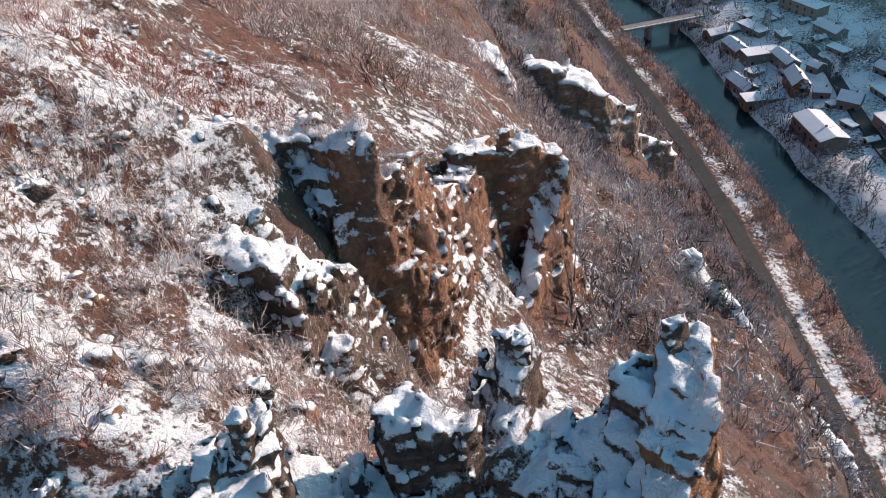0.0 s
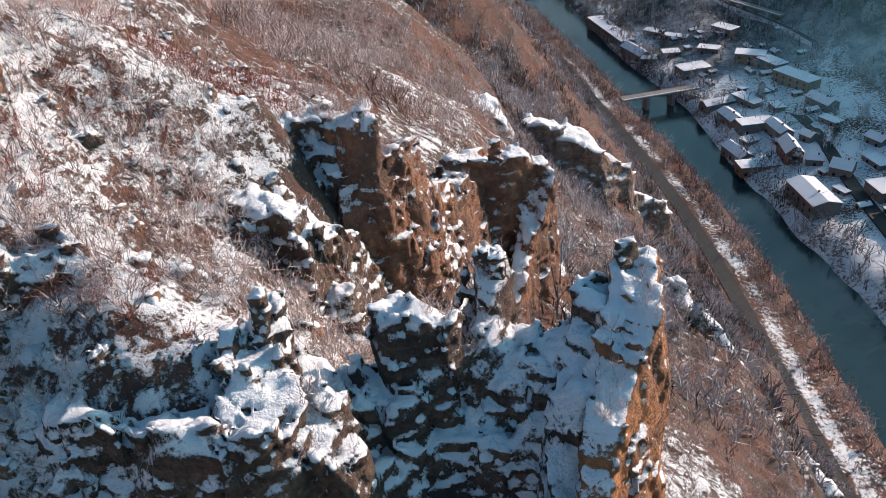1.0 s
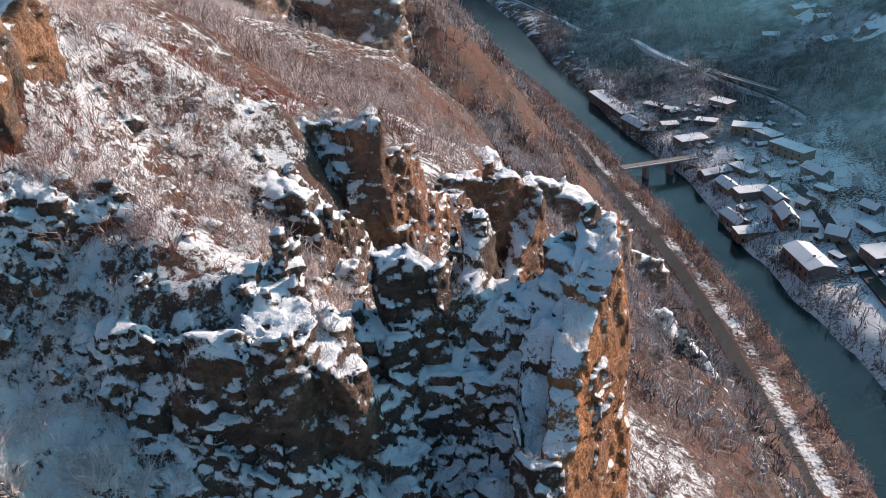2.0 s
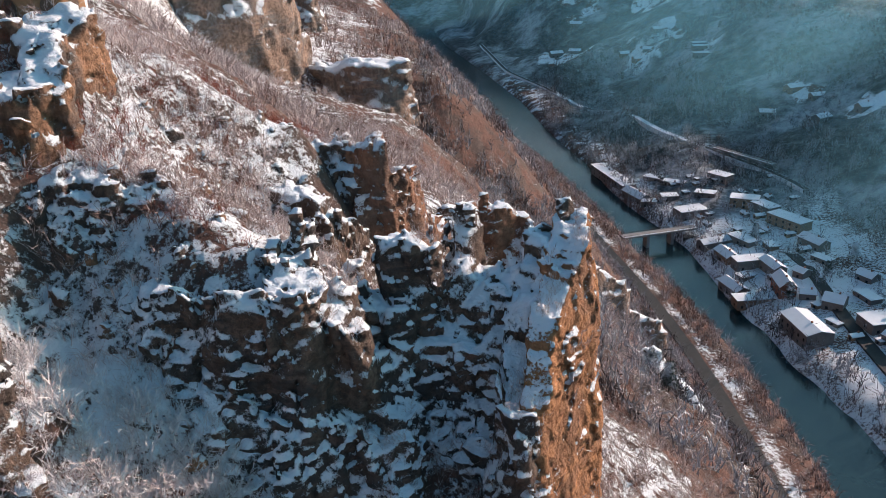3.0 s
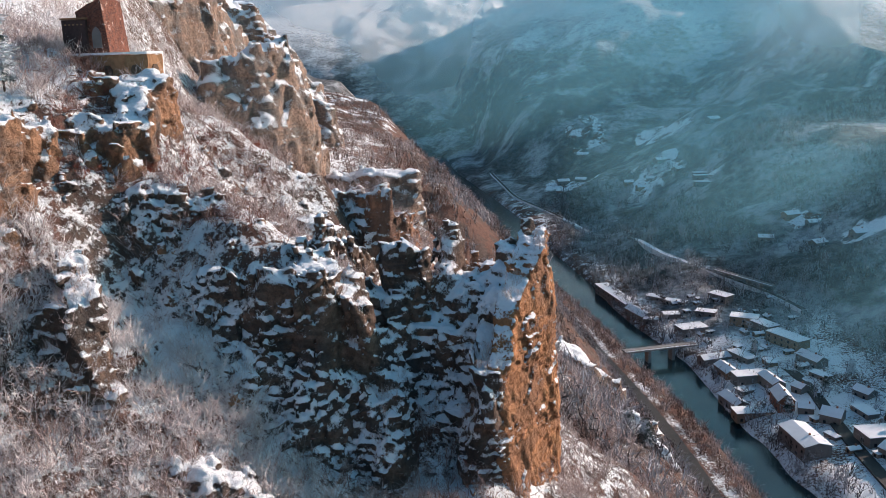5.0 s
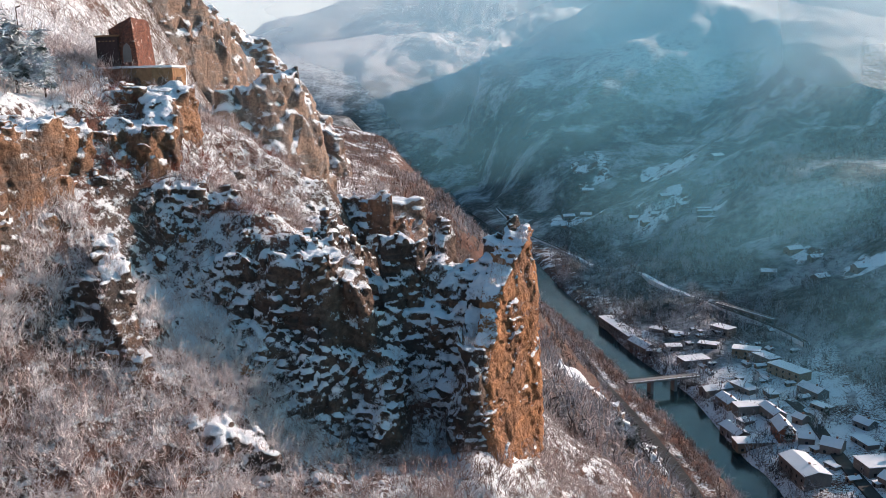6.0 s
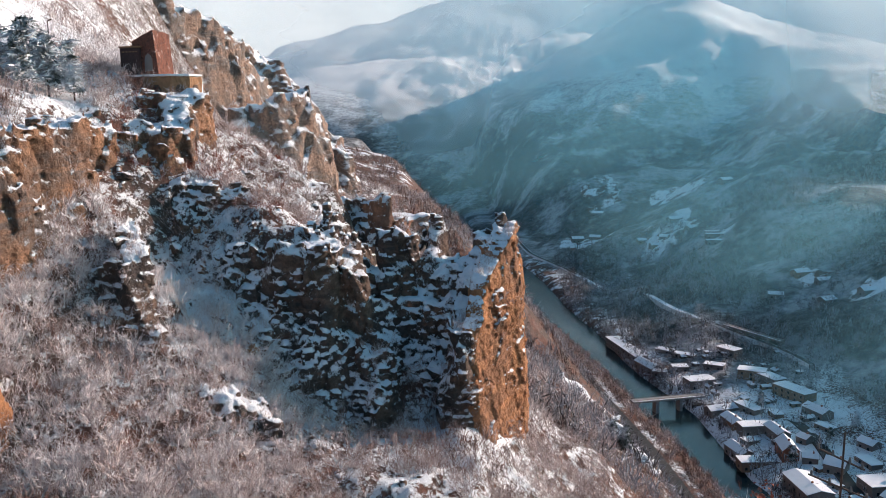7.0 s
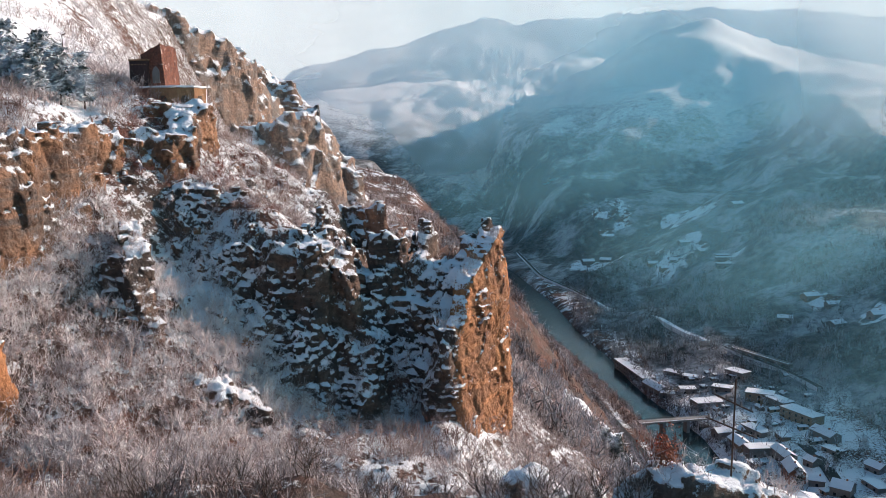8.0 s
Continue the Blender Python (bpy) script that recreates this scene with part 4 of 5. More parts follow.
def house(x, y, length, width, eaves, turn, style):
    width *= 0.86
    rng = random.Random(int(x * 31 + y * 17))
    ground_z = float(height([x + i for i in (-4, 4)], [y - 3, y + 3]).min()) - 0.6
    words = {"flat": "low building with a flat snow-covered roof", "gable": "village house with a snowy pitched roof",
             "brick": "tall brick house with a snowy gabled roof", "hall": "large hall with a snowy double roof"}[style]
    wall = {"brick": BRICK_FAR, "hall": PLASTER}.get(style) or rng.choice((PLASTER, PLASTER, PLASTER_WARM))
    tint = {"brick": "", "hall": "grey "}.get(style, "ochre plastered " if wall is PLASTER_WARM else "grey plastered ")
    h = thing("house", (x, y, ground_z), tint + words, "house", "houses of the village", turn)
    a, b, top = length / 2, width / 2, eaves * 0.85 + 0.6
    rise = {"flat": 0.5, "gable": width * 0.26, "brick": width * 0.42, "hall": width * 0.13}[style]
    bm = box(bmesh.new(), -a, a, -b, b, 0, top)
    if style != "flat":
        v = [bm.verts.new(p) for p in ((-a, -b, top), (-a, b, top), (-a, 0, top + rise), (a, -b, top), (a, b, top), (a, 0, top + rise))]
        for f in ((0, 2, 1), (3, 4, 5)):
            bm.faces.new([v[i] for i in f])
    part("wall", bm, wall, h)
    o, t = 0.45, 0.3
    if style == "flat":
        part("roof", box(bmesh.new(), -a - o, a + o, -b - o, b + o, top + 0.01, top + 0.25), TIN, h)
        bm = box(bmesh.new(), -a - o + 0.12, a + o - 0.12, -b - o + 0.12, b + o - 0.12, top + 0.254, top + 0.5)
        bmesh.ops.bevel(bm, geom=bm.edges[:], offset=0.1, segments=1)
        part("snow", bm, ROOF_SNOW, h, "layer of snow on the roof")
    else:
        for sign in (-1, 1):
            for nm, mt, lo, hi, e in (("roof", TIN, 0.01, 0.14, o), ("snow", ROOF_SNOW, 0.144, 0.42, o - 0.12)):
                drop = rise * (e / b)
                bm = bmesh.new()
                ring = [(sign * (b + e), top - drop), (0, top + rise)]
                vs = [bm.verts.new((sx * (a + e), yy, zz + dz)) for dz in (lo, hi) for sx in (-1, 1) for yy, zz in ring]
                for f in ((0, 1, 3, 2), (4, 6, 7, 5), (0, 4, 5, 1), (2, 3, 7, 6), (0, 2, 6, 4), (1, 5, 7, 3)):
                    bm.faces.new([vs[i] for i in f])
                bmesh.ops.recalc_face_normals(bm, faces=bm.faces[:])
                if style == "hall" and nm == "snow" and sign == 1:
                    bmesh.ops.translate(bm, verts=bm.verts[:], vec=(0, 0, -0.02))
                part(nm, bm, mt, h)
        part("chimney", box(bmesh.new(), a * 0.3, a * 0.3 + 0.7, -0.35, 0.35, top + rise * 0.6, top + rise + 1.1), BRICK_FAR, h, "brick chimney")
    storeys = 2 if eaves > 6 else 1
    for k in range(storeys):
        z = 1.0 + k * 2.9
        for sx in (-1, 1):
            n = max(1, int(length / 4.5))
            for i in range(n):
                cx = -a + length * (i + 0.5) / n
                w = part("window", box(bmesh.new(), cx - 0.6, cx + 0.6, sx * b - 0.05, sx * b + 0.05, z, z + 1.4), PANE, h)
        part("window", box(bmesh.new(), -a - 0.05, -a + 0.05, -0.6, 0.6, z, z + 1.4), PANE, h)
    return h


for row in ((93, 536, 54, 11, 7, -75, "flat"), (102, 494, 22, 10, 5, -69, "gable"), (107, 480, 9, 8, 4, -9, "flat"), (120, 481, 10, 8, 4, 2, "flat"), (126, 451, 17, 12, 6, 16, "flat"), (156, 499, 14, 10, 5, -53, "flat"), (159, 456, 16, 11, 7, -23, "flat"), (167, 443, 15, 10, 6, -65, "flat")):
    house(*row)
for row in ((172, 418, 23, 11, 7, -61, "flat"), (129, 407, 19, 8, 4, 21, "gable"), (130, 387, 14, 9, 5, -77, "gable"), (143, 404, 16, 8, 4, -64, "flat"), (138, 374, 17, 9, 6, 9, "flat"), (125, 355, 16, 9, 5, -74, "gable"), (132, 362, 7, 7, 3, 24, "flat"), (129, 338, 18, 9, 5, 5, "flat"), (146, 364, 15, 8, 6, -80, "gable")):
    house(*row)
for row in ((144, 342, 14, 9, 7, -92, "brick"), (140, 301, 23, 14, 8, -82, "hall"), (160, 322, 9, 11, 5, -36, "gable"), (171, 300, 16, 14, 5, 9, "flat"), (175, 389, 15, 9, 5, -67, "gable"), (157, 355, 6, 7, 4, -59, "gable"), (152, 333, 7, 6, 4, -17, "gable"), (171, 283, 12, 9, 5, -63, "gable"), (176, 325, 11, 7, 3, -76, "flat")):
    house(*row)
for row in ((172, 369, 10, 6, 3, -60, "flat"), (154, 392, 8, 6, 3, -81, "flat"), (184, 345, 9, 8, 4, -62, "gable"), (118, 520, 12, 8, 3, -40, "flat"), (128, 505, 14, 7, 3, -30, "flat"), (141, 476, 12, 8, 4, -25, "flat")):
    house(*row)
yard = random.Random(21)
placed = 0
while placed < 34:   # sheds and garages between the houses
    sx, sy = yard.uniform(118, 190), yard.uniform(278, 520)
    if sx - float(np.interp(sy, RIVER_Y, RIVER_X)) - float(np.interp(sy, RIVER_Y, RIVER_W)) < 10:
        continue
    shed = house(sx, sy, yard.uniform(3.5, 6.5), yard.uniform(3, 4.5), 2.4, yard.choice((-75, -65, 15, 20)), yard.choice(("flat", "gable")))
    tagged(shed, "small garden shed under a cap of snow", "shed", "sheds of the village")
    shed.name = "shed"
    placed += 1
# small houses scattered over the opposite hillside
for row in ((241, 620, 13, 9, 5, 20, "gable"), (252, 600, 12, 8, 4, 10, "gable"), (216, 600, 11, 8, 4, -15, "gable"), (240, 560, 12, 9, 5, 30, "gable"), (262, 545, 11, 9, 5, 15, "gable"), (218, 800, 22, 9, 5, 0, "flat"), (214, 780, 22, 9, 5, 0, "flat"), (209, 760, 20, 9, 5, 0, "flat")):
    house(*row)
for row in ((92, 950, 14, 10, 5, 10, "gable"), (112, 940, 13, 9, 4, -20, "gable"), (169, 860, 14, 9, 5, 15, "gable"), (180, 870, 12, 9, 4, -10, "gable"), (195, 905, 13, 9, 5, 25, "gable"), (160, 885, 15, 9, 4, 5, "gable"), (265, 960, 16, 11, 6, 30, "gable"), (129, 1080, 15, 11, 5, -10, "gable"), (205, 860, 12, 9, 4, 40, "gable")):
    house(*row)

# ---------------------------------------------------------------- the brick ruin on the cliff


def brick_material():
    n = Nodes("red_brick", 0.9)
    f, g, c = n.noise(0.3, 5, 0.7), n.noise(0.9, 4, 0.7), n.noise(0.12, 3, 0.6, (0.6, 0.6, 3.0))
    col = n.mix(n.step(f, 0.35, 0.65), (0.19, 0.072, 0.048), (0.085, 0.04, 0.034))
    col = n.mix(n.math("MULTIPLY", n.step(c, 0.52, 0.62), 0.6), col, (0.30, 0.15, 0.10))
    col = n.mix(n.step(g, 0.60, 0.66), col, (0.46, 0.34, 0.29))
    n.bump(n.math("ADD", f, c), 0.8, 0.08)
    return n.colour(col)


BRICK = brick_material()
# brick with shade put into its colour, for the annex's unlit front
BRICK_SHADED = plain("shade_dark_brick", (0.075, 0.045, 0.042), 0.9, 0.3, 0.5)
STONE = plain("ochre_stone", (0.31, 0.175, 0.095), 0.9, 0.5, 0.5)


def rough_block(bm, seed, amount=0.06):
    bmesh.ops.subdivide_edges(bm, edges=bm.edges[:], cuts=5, use_grid_fill=True)
    rng = random.Random(seed)
    for v in bm.verts:
        v.co += Vector((rng.uniform(-1, 1), rng.uniform(-1, 1), rng.uniform(-1, 1))) * amount
    return bm


def build_ruin():
    r = thing("brick_ruin", (-32.6, 35.4, 180.4), "roofless red brick tower ruin beside a dark annex", "ruin", "", -9)
    # tower with a sloping top and a leaning sunlit side, hollow inside
    bm = bmesh.new()
    outer = [(-1.4, -1.3), (2.3, -1.3), (2.3, 2.6), (-1.4, 2.6)]
    inner = [(-0.8, -0.7), (1.2, -0.7), (1.2, 2.0), (-0.8, 2.0)]
    tops = [4.6, 5.9, 5.7, 4.4]
    ob = [bm.verts.new((x, y, 0)) for x, y in outer]
    ot = [bm.verts.new((x - (0.55 if x > 1 else 0), y, z)) for (x, y), z in zip(outer, tops)]
    it = [bm.verts.new((x, y, z)) for (x, y), z in zip(inner, tops)]
    ib = [bm.verts.new((x, y, 0.1)) for x, y in inner]
    for i in range(4):
        j = (i + 1) % 4
        for q in ((ob[i], ob[j], ot[j], ot[i]), (ot[i], ot[j], it[j], it[i]), (it[i], it[j], ib[j], ib[i])):
            bm.faces.new(q)
    bmesh.ops.recalc_face_normals(bm, faces=bm.faces[:])
    part("tower", rough_block(bm, 1, 0.07), BRICK, r, "weathered red brick tower walls")
    part("annex", rough_block(box(bmesh.new(), -3.0, -0.1, -1.7, 1.6, 0, 3.75), 2, 0.03), BRICK_SHADED, r, "shaded brick annex with a flat top")
    part("ledge", box(bmesh.new(), -3.12, 0.02, -1.82, 1.72, 3.79, 3.97), STONE, r, "stone coping of the annex")
    for i in range(5):
        part("dentil", box(bmesh.new(), -2.6 + i * 0.5, -2.4 + i * 0.5, -1.79, -1.735, 3.2, 3.34), STONE, r)
    bm = bmesh.new()
    w = [(-0.55, 0.8), (0.55, 0.8), (0.55, 2.2), (0.35, 2.75), (0.0, 3.0), (-0.35, 2.75), (-0.55, 2.2)]
    f = [bm.verts.new((0.95 + x, -1.42, z)) for x, z in w]
    k = [bm.verts.new((0.95 + x, -1.32, z)) for x, z in w]
    bm.faces.new(f)
    for i in range(len(w)):
        j = (i + 1) % len(w)
        bm.faces.new((f[j], f[i], k[i], k[j]))
    part("niche", bm, PLASTER, r, "pale arched niche")
    r.scale = (0.86, 0.86, 0.9)


build_ruin()


def build_terrace():
    t = thing("terrace_wall", (-32.2, 34.6, 177.7), "curved ochre stone terrace wall with arches and snowy coping", "wall", "", -8)
    segs = [(-6.5, -1.6), (-3.0, -2.0), (0.4, -2.1), (3.6, -1.8), (5.2, -0.6), (5.6, 1.6)]
    for i, (p, q) in enumerate(zip(segs[:-1], segs[1:])):
        ang, ln = math.atan2(q[1] - p[1], q[0] - p[0]), math.hypot(q[0] - p[0], q[1] - p[1])
        m = Matrix.Translation((p[0], p[1], 0)) @ Matrix.Rotation(ang, 4, "Z")
        bm = rough_block(box(bmesh.new(), 0, ln + 0.1, 0, 0.7, -1.5, 2.7), 10 + i, 0.05)
        bmesh.ops.transform(bm, matrix=m, verts=bm.verts[:])
        part("wall_panel", bm, STONE if i > 1 else BRICK, t)
        bm = box(bmesh.new(), -0.05, ln + 0.1, -0.12, 0.85, 2.78, 2.98)
        bmesh.ops.transform(bm, matrix=m, verts=bm.verts[:])
        part("coping", bm, ROOF_SNOW, t, "snow on the coping")
        if i > 1:
            bm = bmesh.new()
            c = ln / 2
            ring = [(c - 0.45, 0.2), (c + 0.45, 0.2), (c + 0.45, 1.4), (c + 0.25, 1.8), (c - 0.25, 1.8), (c - 0.45, 1.4)]
            f = [bm.verts.new((x, -0.09, z)) for x, z in ring]
            k = [bm.verts.new((x, 0.05, z)) for x, z in ring]
            bm.faces.new(f)
            for a in range(len(ring)):
                b = (a + 1) % len(ring)
                bm.faces.new((f[b], f[a], k[a], k[b]))
            bmesh.ops.transform(bm, matrix=m, verts=bm.verts[:])
            part("arch", bm, WOOD, t, "blind dark arch")
    bm = bmesh.new()
    vs = [bm.verts.new((x, y + 0.3, 2.72)) for x, y in segs] + [bm.verts.new((5.2, 2.6, 2.72)), bm.verts.new((3.4, 4.5, 2.72)), bm.verts.new((-6.5, 4.5, 2.72))]
    bm.faces.new(vs)
    ext = bmesh.ops.extrude_face_region(bm, geom=bm.faces[:])
    bmesh.ops.translate(bm, verts=[v for v in ext["geom"] if isinstance(v, bmesh.types.BMVert)], vec=(0, 0, -2.0))
    bmesh.ops.recalc_face_normals(bm, faces=bm.faces[:])
    part("terrace_floor", bm, ROOF_SNOW, t, "snow-covered terrace floor")


build_terrace()

# ---------------------------------------------------------------- poles


def tube(bm, a, b, r0, r1, sides=6):
    a, b = Vector(a), Vector(b)
    q = (b - a).to_track_quat("Z", "Y").to_matrix()
    rings = []
    for p, r in ((a, r0), (b, r1)):
        rings.append([bm.verts.new(p + q @ Vector((r * math.cos(k * math.tau / sides), r * math.sin(k * math.tau / sides), 0))) for k in range(sides)])
    for k in range(sides):
        j = (k + 1) % sides
        bm.faces.new((rings[0][k], rings[0][j], rings[1][j], rings[1][k]))
    bm.faces.new(rings[1])
    return bm


def build_poles():
    z = float(height(19.9, -34.2)[0])
    p = thing("utility_pole", (19.9, -34.2, z - 0.3), "rusty utility pole with crossarms on a snowy rock", "pole", "", -25)
    part("post", tube(bmesh.new(), (0, 0, 0), (0.1, 0, 165.1 - z + 0.3), 0.042, 0.032, 8), IRON, p)
    for zz, ln in ((164.2, 0.75), (163.2, 0.95)):
        h = zz - z + 0.3
        arm = part("crossarm", tube(bmesh.new(), (-ln, -0.1, h + 0.25), (ln, 0.1, h - 0.35), 0.032, 0.032), IRON, p)
        for k in (-0.9, -0.3, 0.4, 0.9):
            part("insulator", tube(bmesh.new(), (k * ln, k * 0.1, h - 0.05 - k * 0.3), (k * ln, k * 0.1, h + 0.13 - k * 0.3), 0.05, 0.03), PLASTER, arm)
    z = float(height(-44, 35)[0])
    p = thing("lamp_post", (-44, 35, z - 0.2), "thin dark lamp post beside the snowy path", "lamp post")
    part("post", tube(bmesh.new(), (0, 0, 0), (0, 0, 4.4), 0.08, 0.05, 8), IRON, p)
    part("lamp", tube(bmesh.new(), (0, 0, 4.4), (0.5, 0, 4.55), 0.05, 0.09, 6), IRON, p)


build_poles()

# ---------------------------------------------------------------- plants


def bark_material(name, bark, frost, amount):
    n = Nodes(name, 0.9)
    f = n.noise(1.6, 3, 0.6)
    g = n.noise(14.0, 3, 0.5)
    k = n.math("ADD", n.math("MULTIPLY", f, 0.6), n.math("MULTIPLY", g, 0.6))
    c = n.mix(n.step(k, 0.78 - amount, 0.98 - amount), bark, frost)
    return n.colour(c)


TWIG = bark_material("frosted_twigs", (0.18, 0.10, 0.078), (0.58, 0.50, 0.48), 0.34)
TWIG_WHITE = bark_material("thickly_frosted_twigs", (0.20, 0.14, 0.12), (0.70, 0.66, 0.66), 0.42)
TWIG_BROWN = bark_material("bare_brown_twigs", (0.165, 0.10, 0.08), (0.56, 0.50, 0.49), 0.27)
TWIG_DARK = bark_material("dark_bare_twigs", (0.07, 0.058, 0.055), (0.42, 0.43, 0.46), 0.30)
RUST = bark_material("rust_red_leaves", (0.45, 0.07, 0.035), (0.30, 0.13, 0.08), 0.2)
NEEDLE = bark_material("snowy_needles", (0.03, 0.045, 0.035), (0.72, 0.76, 0.80), 0.26)
BARK = plain("tree_bark", (0.10, 0.075, 0.06), 0.95, 0.2, 0.5)


def ribbon(out, a, b, w, rng):
    """A thin flat twig that tapers from a to b."""
    d = b - a
    s = np.cross(d, rng.normal(size=3))
    s = s / (np.linalg.norm(s) + 1e-9) * w
    out.append((a - s, a + s, b))


def bush(seed, stems, tall, spread, w, forks=3):
    """One leafless bush of unit height: its twigs."""
    rng = np.random.default_rng(seed)
    out = []
    for _ in range(stems):
        ang, lean = rng.uniform(0, math.tau), rng.uniform(0.1, 1.0) * spread
        base = np.array([rng.normal() * 0.12, rng.normal() * 0.12, -0.15]) * tall
        end = np.array([math.cos(ang) * lean, math.sin(ang) * lean, rng.uniform(0.6, 1.0)]) * tall
        mid = base + (end - base) * 0.5 + rng.normal(size=3) * 0.06 * tall
        ribbon(out, base, mid, w, rng)
        ribbon(out, mid, end, w * 0.7, rng)
        for _ in range(forks):
            t = rng.uniform(0.3, 1.0)
            p = base + (end - base) * t
            q = p + (np.array([math.cos(ang), math.sin(ang), 1.1]) * 0.22 + rng.normal(size=3) * 0.2) * tall
            ribbon(out, p, q, w * 0.55, rng)
    return np.array(out)


def scatter(name, kinds, places, sizes, material, label, category, seed):
    """Many plants as one mesh: places are x, y, z."""
    rng = np.random.default_rng(seed)
    V = []
    pick, turn = rng.integers(0, len(kinds), len(places)), rng.uniform(0, math.tau, len(places))
    for k, quads in enumerate(kinds):
        m = pick == k
        if not m.any():
            continue
        c, s = np.cos(turn[m]), np.sin(turn[m])
        q = quads.reshape(1, -1, 3) * sizes[m][:, None, None]
        x = q[..., 0] * c[:, None] - q[..., 1] * s[:, None]
        y = q[..., 0] * s[:, None] + q[..., 1] * c[:, None]
        V.append((np.stack([x, y, q[..., 2]], -1) + places[m][:, None, :]).reshape(-1, 3))
    V = np.concatenate(V)
    me = mesh_of(name, V, np.arange(len(V)).reshape(-1, 3), material, False)
    return tagged(new(name, me), label, category, kind="stuff")


def spots(n, x0, x1, y0, y1, keep, seed):
    """Up to n random places on the ground where keep(x, y, z, slope) says so."""
    rng = np.random.default_rng(seed)
    x, y = rng.uniform(x0, x1, n), rng.uniform(y0, y1, n)
    z = height(x, y)
    slope = np.hypot(land(x + 1.0, y) - land(x - 1.0, y), land(x, y + 1.0) - land(x, y - 1.0)) / 2
    m = rng.uniform(0, 1, n) < keep(x, y, z, slope)
    return np.stack([x, y, z], 1)[m]


def near_cover(x, y, z, slope):
    clump = np.maximum(smooth(-0.35, 0.3, fbm2(x, y, 9.0, 3, 61)), 0.85 * smooth(-15, -20, x) * smooth(14, 9, y))
    return clump * (1 - 0.5 * smooth(1.6, 2.8, slope)) * smooth(-27, -24, y)


SMALL = [bush(i, 7, 1.0, 0.85, 0.024, 4) for i in range(8)]
P = spots(13500, -48, 20, -26, 60, near_cover, 1)
NEAR = P[:, 1] < -9
scatter("frosted_shrubs", SMALL, P[~NEAR], np.random.default_rng(2).uniform(0.5, 1.9, int((~NEAR).sum())), TWIG, "frosted leafless shrubs on the snowy slope", "shrubs", 3)
scatter("brown_shrubs", SMALL, P[NEAR], np.random.default_rng(4).uniform(0.6, 2.0, int(NEAR.sum())), TWIG_BROWN, "bare brown shrubs below the ledge", "shrubs", 4)

P = spots(5200, -125, -40, 36, 235, lambda x, y, z, sl: smooth(-0.4, 0.3, fbm2(x, y, 16.0, 3, 66)), 17)
scatter("frosted_shrubs", SMALL, P, np.random.default_rng(18).uniform(1.2, 3.0, len(P)), TWIG_WHITE, "frosted shrubs on the hillside behind the ruin", "shrubs", 19)

ROOTED = np.concatenate(LEDGES)
ROOTED = ROOTED[np.random.default_rng(70).uniform(0, 1, len(ROOTED)) < 0.5 * smooth(-0.05, 0.35, fbm2(ROOTED[:, 0], ROOTED[:, 1], 5.0, 3, 71))]
ROOTED = ROOTED[np.random.default_rng(72).permutation(len(ROOTED))[:2300]]
scatter("ledge_shrubs", SMALL, ROOTED, np.random.default_rng(73).uniform(0.35, 1.15, len(ROOTED)), TWIG, "frosted small shrubs rooted on rock ledges", "shrubs", 74)

P = spots(2700, -32, -9, -9, 14, lambda x, y, z, sl: 0.35 + 0.65 * smooth(-0.2, 0.2, fbm2(x, y, 5.0, 3, 65)), 85)
scatter("gully_shrubs", SMALL, P, np.random.default_rng(86).uniform(0.7, 1.9, len(P)), TWIG_WHITE, "dense frosted shrubs filling the gully", "shrubs", 87)
P = spots(1700, -27, 27, -46, -25, lambda x, y, z, sl: 0.3 + 0.7 * smooth(-0.2, 0.2, fbm2(x, y, 4.0, 3, 68)), 88)
scatter("brown_shrubs", SMALL, P, np.random.default_rng(89).uniform(0.5, 1.5, len(P)), TWIG_BROWN, "brown thicket on the edge of the ledge", "shrubs", 90)

RUST_TWIG = bark_material("rust_brown_twigs", (0.24, 0.075, 0.05), (0.42, 0.30, 0.28), 0.2)
P = spots(3600, -32, 2, 20, 62, lambda x, y, z, sl: smooth(0.05, 0.35, fbm2(x, y, 8.0, 3, 81)), 82)
scatter("rust_shrubs", SMALL, P, np.random.default_rng(83).uniform(0.4, 1.2, len(P)), RUST_TWIG, "rust-brown leafy shrubs on the snowy slope", "shrubs", 84)

SPARSE = [bush(40 + i, 5, 1.0, 0.42, 0.05, 2) for i in range(5)]
LANKY = [bush(20 + i, 6, 1.0, 0.5, 0.024, 4) for i in range(6)]


def slope_cover(x, y, z, slope):
    d = np.interp(y, RIVER_Y, RIVER_X) - x
    return smooth(-0.5, 0.2, fbm2(x, y, 22.0, 3, 63)) * smooth(30, 33, d) * 0.9


P = spots(8000, 8, 95, 5, 290, slope_cover, 5)
scatter("bare_slope_trees", LANKY, P, np.random.default_rng(6).uniform(1.0, 2.8, len(P)) * (0.75 + 0.35 * smooth(60, 140, P[:, 1])), TWIG_BROWN, "brown leafless scrub trees on the steep slope", "shrubs", 7)
P = spots(3200, 9, 74, 8, 150, slope_cover, 25)
scatter("frosted_scrub", SMALL, P, np.random.default_rng(26).uniform(0.7, 1.7, len(P)), TWIG, "frosted low scrub on the steep slope", "shrubs", 27)
P = spots(3600, 8, 80, 55, 260, slope_cover, 31)
scatter("bare_slope_trees", SPARSE, P, np.random.default_rng(32).uniform(2.0, 4.6, len(P)), TWIG_DARK, "dark leafless trees on the steep wooded slope", "woods", 33)
P = spots(5200, -70, 30, 72, 240, slope_cover, 8)
scatter("bare_slope_trees", LANKY, P, np.random.default_rng(9).uniform(1.6, 3.6, len(P)), TWIG, "frosted leafless scrub woods on the gorge side", "shrubs", 10)
P = spots(2400, -20, 85, 190, 420, slope_cover, 34)
